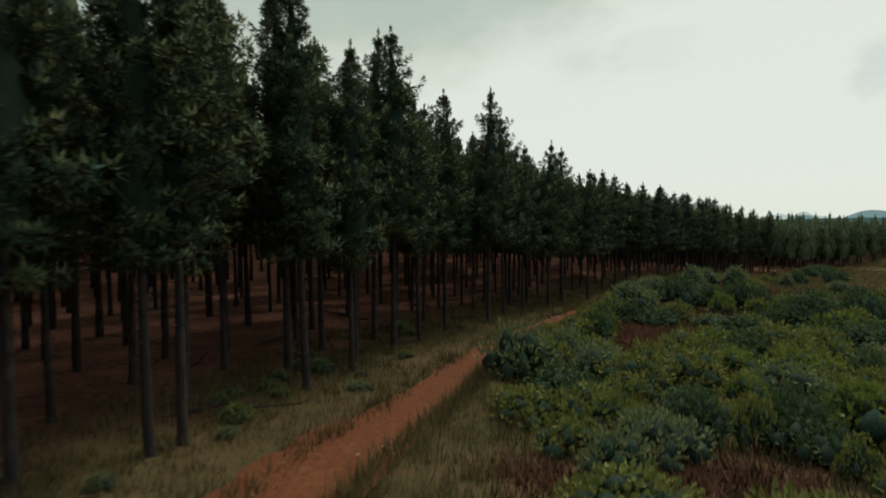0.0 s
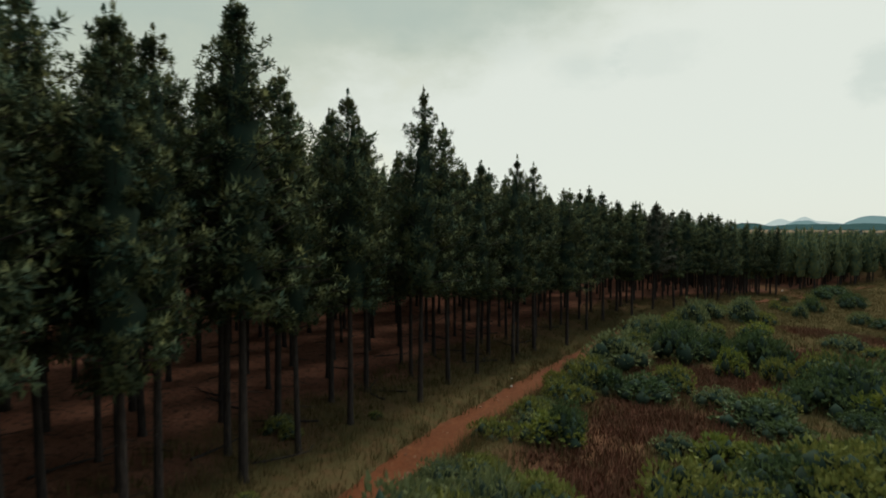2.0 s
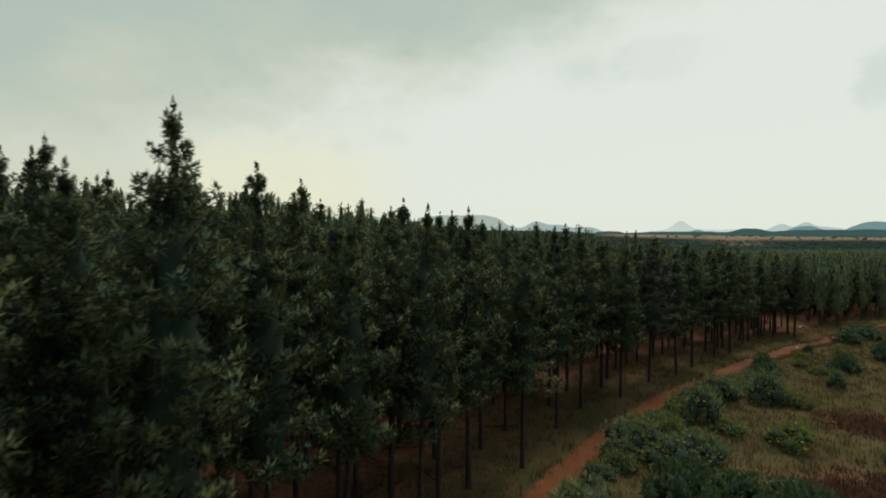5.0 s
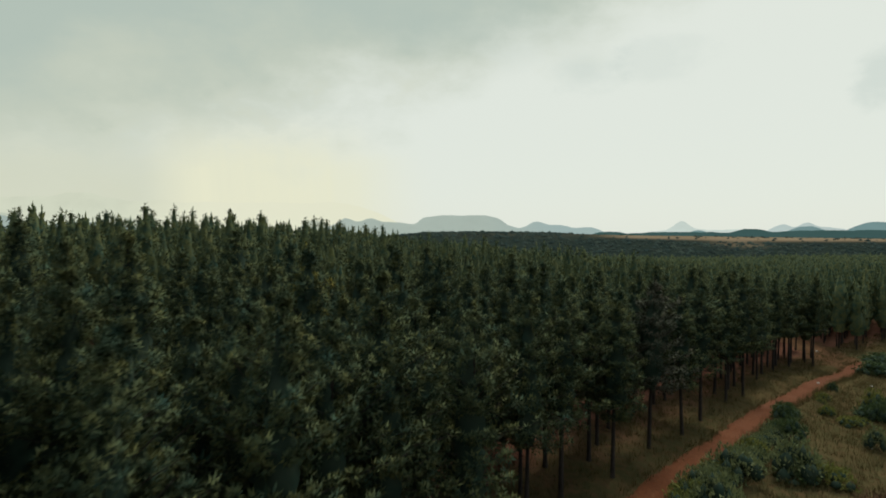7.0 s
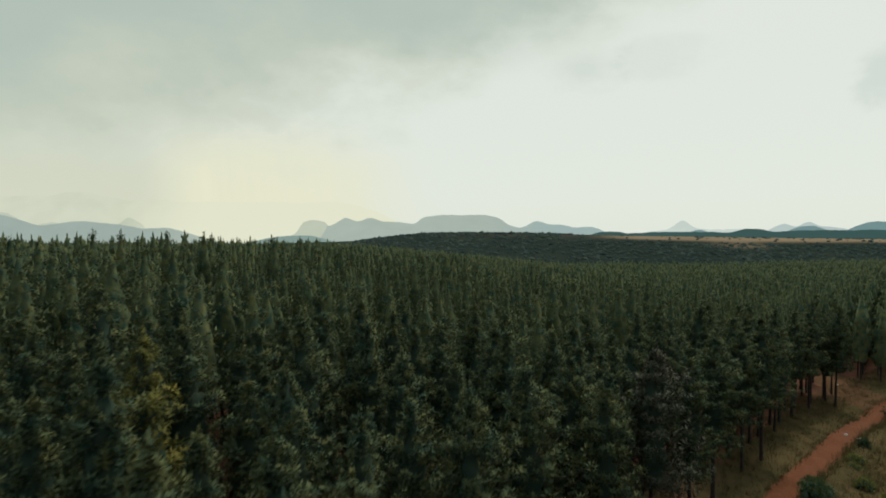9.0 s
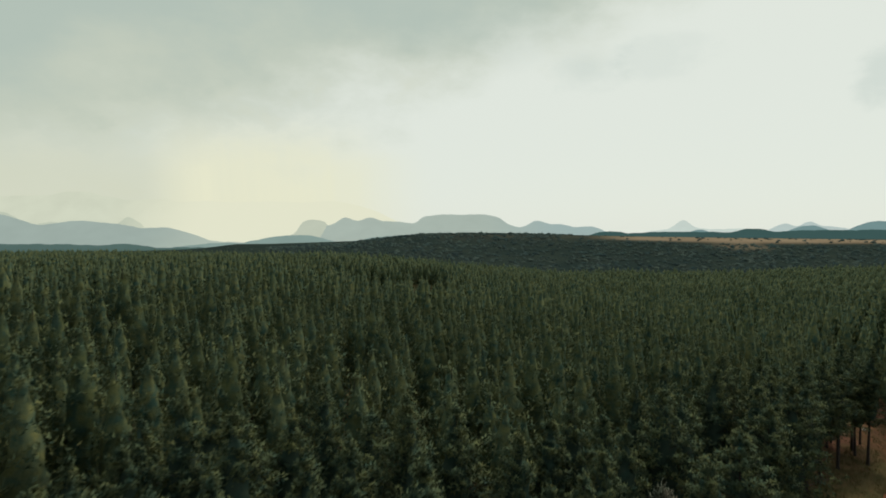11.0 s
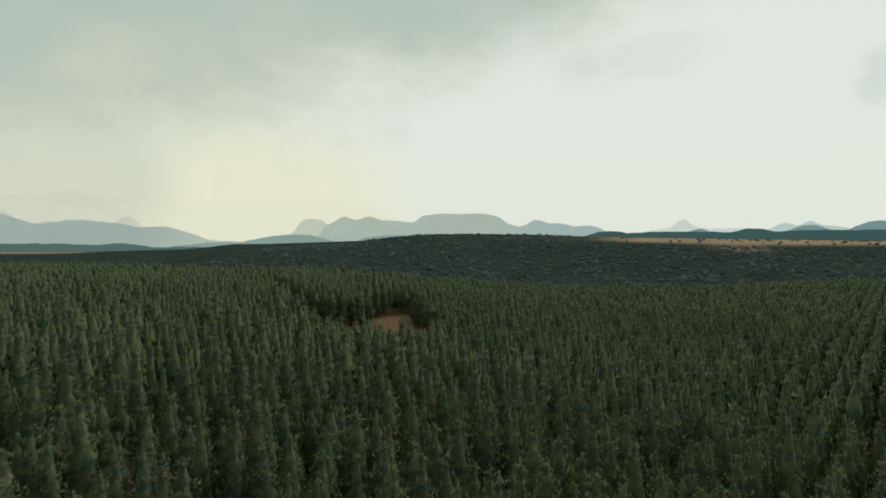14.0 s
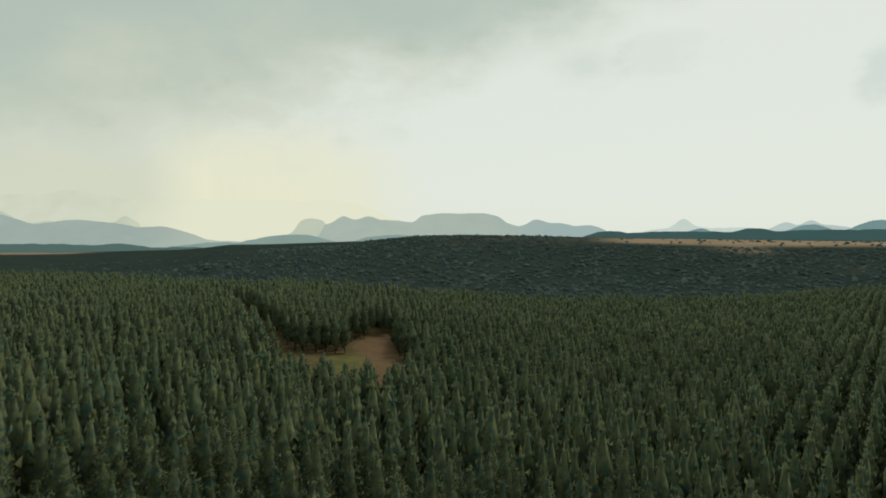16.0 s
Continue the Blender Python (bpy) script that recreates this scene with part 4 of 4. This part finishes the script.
def tube(points, radii, sides):
    """One bent, tapering stem as a single closed skin."""
    soup = Soup()
    verts, faces = [], []
    n = len(points)
    for i, (p, r) in enumerate(zip(points, radii)):
        a, b, c = basis(np.asarray(points[min(i + 1, n - 1)]) - np.asarray(points[max(i - 1, 0)]))
        verts += [np.asarray(p) + (b * math.cos(6.283 * k / sides) + c * math.sin(6.283 * k / sides)) * r for k in range(sides)]
    for i in range(n - 1):
        for k in range(sides):
            p, q = i * sides + k, i * sides + (k + 1) % sides
            faces += [(p, q, q + sides), (p, q + sides, p + sides)]
    for k in range(1, sides - 1):
        faces += [(0, k + 1, k), ((n - 1) * sides, (n - 1) * sides + k, (n - 1) * sides + k + 1)]
    soup.add(verts, faces)
    return soup


def build_fallen_wood():
    rng = random.Random(77)
    kinds = []
    for k in range(4):
        ln = rng.uniform(1.6, 3.2)
        pts = [np.array([-ln / 2, 0, 0.06])]
        for j in range(5):
            pts.append(pts[-1] + np.array([ln / 5, rng.uniform(-0.12, 0.12), rng.uniform(-0.01, 0.04)]))
        twigs = []
        for q in pts[1:]:
            tip = q + np.array([rng.uniform(0.15, 0.5), rng.uniform(-0.6, 0.6), rng.uniform(0.05, 0.45)])
            mid = (q + tip) / 2 + np.array([0, 0, rng.uniform(-0.03, 0.06)])
            twigs.append(tube([q, mid, tip], [0.02, 0.014, 0.005], 4).mesh("twig", BARK))
        kinds.append((tube(pts, [0.062, 0.056, 0.048, 0.040, 0.030, 0.018], 7).mesh("limb", BARK), twigs))
    for _ in range(34):
        i = rng.randrange(70, 190)
        off = -rng.uniform(4.5, 13)
        x, y = ROAD_LINE[i, 0] + ROAD_DIR[i, 1] * off, ROAD_LINE[i, 1] - ROAD_DIR[i, 0] * off
        limb, twigs = rng.choice(kinds)
        ob = new("fallen_branch")
        ob.matrix_world = pose(x, y, land_at(x, y) + 0.02, 0, 0, rng.uniform(0, 360))
        tagged(ob, "dead broken pine branch lying on the needle litter", "branch", "fallen branches")
        part("limb", limb, ob)
        for twig in twigs:
            part("twig", twig, ob)


build_shrubs()
build_fallen_wood()
build_grass()
build_stones()


# ---------------------------------------------------------------- distance
def build_far_bush():
    rng = random.Random(3)
    soup = Soup()
    n = 0
    while n < 11000:
        y = rng.uniform(560, 1440)
        u = rng.uniform(-0.62, 0.85)
        if (y > 1190 and u > 0.2 and rng.random() < 0.93) or (y > 1150 and u < -0.26 and rng.random() < 0.9):
            continue
        x = u * y
        r = rng.uniform(2.6, 5.2) * (1.5 if rng.random() < 0.15 else 1.0)
        brush(soup, rng, (x, y, float(land(x, y)) + r * 0.05), (rng.uniform(-0.15, 0.15), -0.1, 1), r * rng.uniform(0.4, 0.65), r, 4, 1, True)
        n += 1
    v, f, _ = soup.arrays()
    out = v - np.concatenate(soup.c)
    out = 0.5 * out / np.linalg.norm(out, axis=1)[:, None] + np.array([0, 0, 0.42])
    out /= np.linalg.norm(out, axis=1)[:, None]
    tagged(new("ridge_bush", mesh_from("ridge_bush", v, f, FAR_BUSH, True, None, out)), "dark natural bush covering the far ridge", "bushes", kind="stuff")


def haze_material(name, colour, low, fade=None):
    """Far land seen through kilometres of bright air: its haze is painted as a glow, with a little relief."""
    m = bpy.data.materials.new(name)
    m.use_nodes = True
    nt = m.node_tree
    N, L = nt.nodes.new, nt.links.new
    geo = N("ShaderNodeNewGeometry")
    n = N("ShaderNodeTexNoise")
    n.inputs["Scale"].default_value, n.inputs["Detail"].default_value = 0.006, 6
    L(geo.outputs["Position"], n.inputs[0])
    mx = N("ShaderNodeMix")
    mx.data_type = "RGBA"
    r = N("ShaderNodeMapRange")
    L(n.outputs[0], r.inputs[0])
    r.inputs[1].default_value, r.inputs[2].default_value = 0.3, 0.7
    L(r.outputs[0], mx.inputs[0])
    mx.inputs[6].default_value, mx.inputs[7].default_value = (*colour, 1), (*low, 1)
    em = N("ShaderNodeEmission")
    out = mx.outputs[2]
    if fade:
        # rain or thicker air in front of one end of the range, painted as a colour fade
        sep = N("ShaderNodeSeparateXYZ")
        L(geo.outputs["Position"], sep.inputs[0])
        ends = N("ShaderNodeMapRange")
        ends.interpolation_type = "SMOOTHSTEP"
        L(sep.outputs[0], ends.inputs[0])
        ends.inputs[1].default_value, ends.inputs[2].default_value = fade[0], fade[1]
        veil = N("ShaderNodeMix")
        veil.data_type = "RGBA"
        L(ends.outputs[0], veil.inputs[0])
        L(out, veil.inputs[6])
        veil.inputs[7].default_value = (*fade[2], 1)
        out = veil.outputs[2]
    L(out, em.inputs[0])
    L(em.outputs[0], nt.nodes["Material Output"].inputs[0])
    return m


def hill_range(name, label, dist, base, humps, colour, seed, rough=0.0009, fade=None):
    """A range of hills: humps (bearing, half width, height, flatness), as shares of the distance."""
    us = np.arange(-1.15, 1.15, 0.004)
    e = np.full(us.shape, float(base))
    for c, w, h, p in humps:
        e = np.maximum(e, base + h * np.exp(-np.abs((us - c) / w) ** p))
    ker = np.exp(-np.linspace(-2, 2, 9) ** 2)
    e = np.convolve(np.pad(e, 4, mode="edge"), ker / ker.sum(), mode="valid")
    low = us[(e > base + 0.0006)]
    us_k = us[(us >= low.min() - 0.012) & (us <= low.max() + 0.012)]
    e = np.interp(us_k, us, e)
    verts = []
    rows = ((0.90, -0.03, 0), (0.95, 0.45, 0.6), (0.985, 0.85, 1), (1.0, 1.0, 1), (1.05, 0.6, 0.5))
    for u, el in zip(us_k, e):
        bump = rough * (1.2 * noise.noise((u * 60, seed, 0)) + 0.6 * noise.noise((u * 160, seed, 1)) + 2.6 * noise.noise((u * 19, seed, 3)))
        for k, share, nz in rows:
            d = dist * k
            foot = base - 0.02
            verts.append((30 + d * u, 90 + d, 31 + dist * (foot + (el - foot + bump * nz) * share)))
    n, k = len(us_k), len(rows)
    idx = np.arange(n * k).reshape(n, k)
    faces = np.stack([idx[:-1, :-1], idx[1:, :-1], idx[1:, 1:], idx[:-1, 1:]], -1).reshape(-1, 4)
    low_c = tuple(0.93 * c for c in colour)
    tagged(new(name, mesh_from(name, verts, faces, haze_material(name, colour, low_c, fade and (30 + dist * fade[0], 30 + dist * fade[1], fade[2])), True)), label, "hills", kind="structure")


build_far_bush()
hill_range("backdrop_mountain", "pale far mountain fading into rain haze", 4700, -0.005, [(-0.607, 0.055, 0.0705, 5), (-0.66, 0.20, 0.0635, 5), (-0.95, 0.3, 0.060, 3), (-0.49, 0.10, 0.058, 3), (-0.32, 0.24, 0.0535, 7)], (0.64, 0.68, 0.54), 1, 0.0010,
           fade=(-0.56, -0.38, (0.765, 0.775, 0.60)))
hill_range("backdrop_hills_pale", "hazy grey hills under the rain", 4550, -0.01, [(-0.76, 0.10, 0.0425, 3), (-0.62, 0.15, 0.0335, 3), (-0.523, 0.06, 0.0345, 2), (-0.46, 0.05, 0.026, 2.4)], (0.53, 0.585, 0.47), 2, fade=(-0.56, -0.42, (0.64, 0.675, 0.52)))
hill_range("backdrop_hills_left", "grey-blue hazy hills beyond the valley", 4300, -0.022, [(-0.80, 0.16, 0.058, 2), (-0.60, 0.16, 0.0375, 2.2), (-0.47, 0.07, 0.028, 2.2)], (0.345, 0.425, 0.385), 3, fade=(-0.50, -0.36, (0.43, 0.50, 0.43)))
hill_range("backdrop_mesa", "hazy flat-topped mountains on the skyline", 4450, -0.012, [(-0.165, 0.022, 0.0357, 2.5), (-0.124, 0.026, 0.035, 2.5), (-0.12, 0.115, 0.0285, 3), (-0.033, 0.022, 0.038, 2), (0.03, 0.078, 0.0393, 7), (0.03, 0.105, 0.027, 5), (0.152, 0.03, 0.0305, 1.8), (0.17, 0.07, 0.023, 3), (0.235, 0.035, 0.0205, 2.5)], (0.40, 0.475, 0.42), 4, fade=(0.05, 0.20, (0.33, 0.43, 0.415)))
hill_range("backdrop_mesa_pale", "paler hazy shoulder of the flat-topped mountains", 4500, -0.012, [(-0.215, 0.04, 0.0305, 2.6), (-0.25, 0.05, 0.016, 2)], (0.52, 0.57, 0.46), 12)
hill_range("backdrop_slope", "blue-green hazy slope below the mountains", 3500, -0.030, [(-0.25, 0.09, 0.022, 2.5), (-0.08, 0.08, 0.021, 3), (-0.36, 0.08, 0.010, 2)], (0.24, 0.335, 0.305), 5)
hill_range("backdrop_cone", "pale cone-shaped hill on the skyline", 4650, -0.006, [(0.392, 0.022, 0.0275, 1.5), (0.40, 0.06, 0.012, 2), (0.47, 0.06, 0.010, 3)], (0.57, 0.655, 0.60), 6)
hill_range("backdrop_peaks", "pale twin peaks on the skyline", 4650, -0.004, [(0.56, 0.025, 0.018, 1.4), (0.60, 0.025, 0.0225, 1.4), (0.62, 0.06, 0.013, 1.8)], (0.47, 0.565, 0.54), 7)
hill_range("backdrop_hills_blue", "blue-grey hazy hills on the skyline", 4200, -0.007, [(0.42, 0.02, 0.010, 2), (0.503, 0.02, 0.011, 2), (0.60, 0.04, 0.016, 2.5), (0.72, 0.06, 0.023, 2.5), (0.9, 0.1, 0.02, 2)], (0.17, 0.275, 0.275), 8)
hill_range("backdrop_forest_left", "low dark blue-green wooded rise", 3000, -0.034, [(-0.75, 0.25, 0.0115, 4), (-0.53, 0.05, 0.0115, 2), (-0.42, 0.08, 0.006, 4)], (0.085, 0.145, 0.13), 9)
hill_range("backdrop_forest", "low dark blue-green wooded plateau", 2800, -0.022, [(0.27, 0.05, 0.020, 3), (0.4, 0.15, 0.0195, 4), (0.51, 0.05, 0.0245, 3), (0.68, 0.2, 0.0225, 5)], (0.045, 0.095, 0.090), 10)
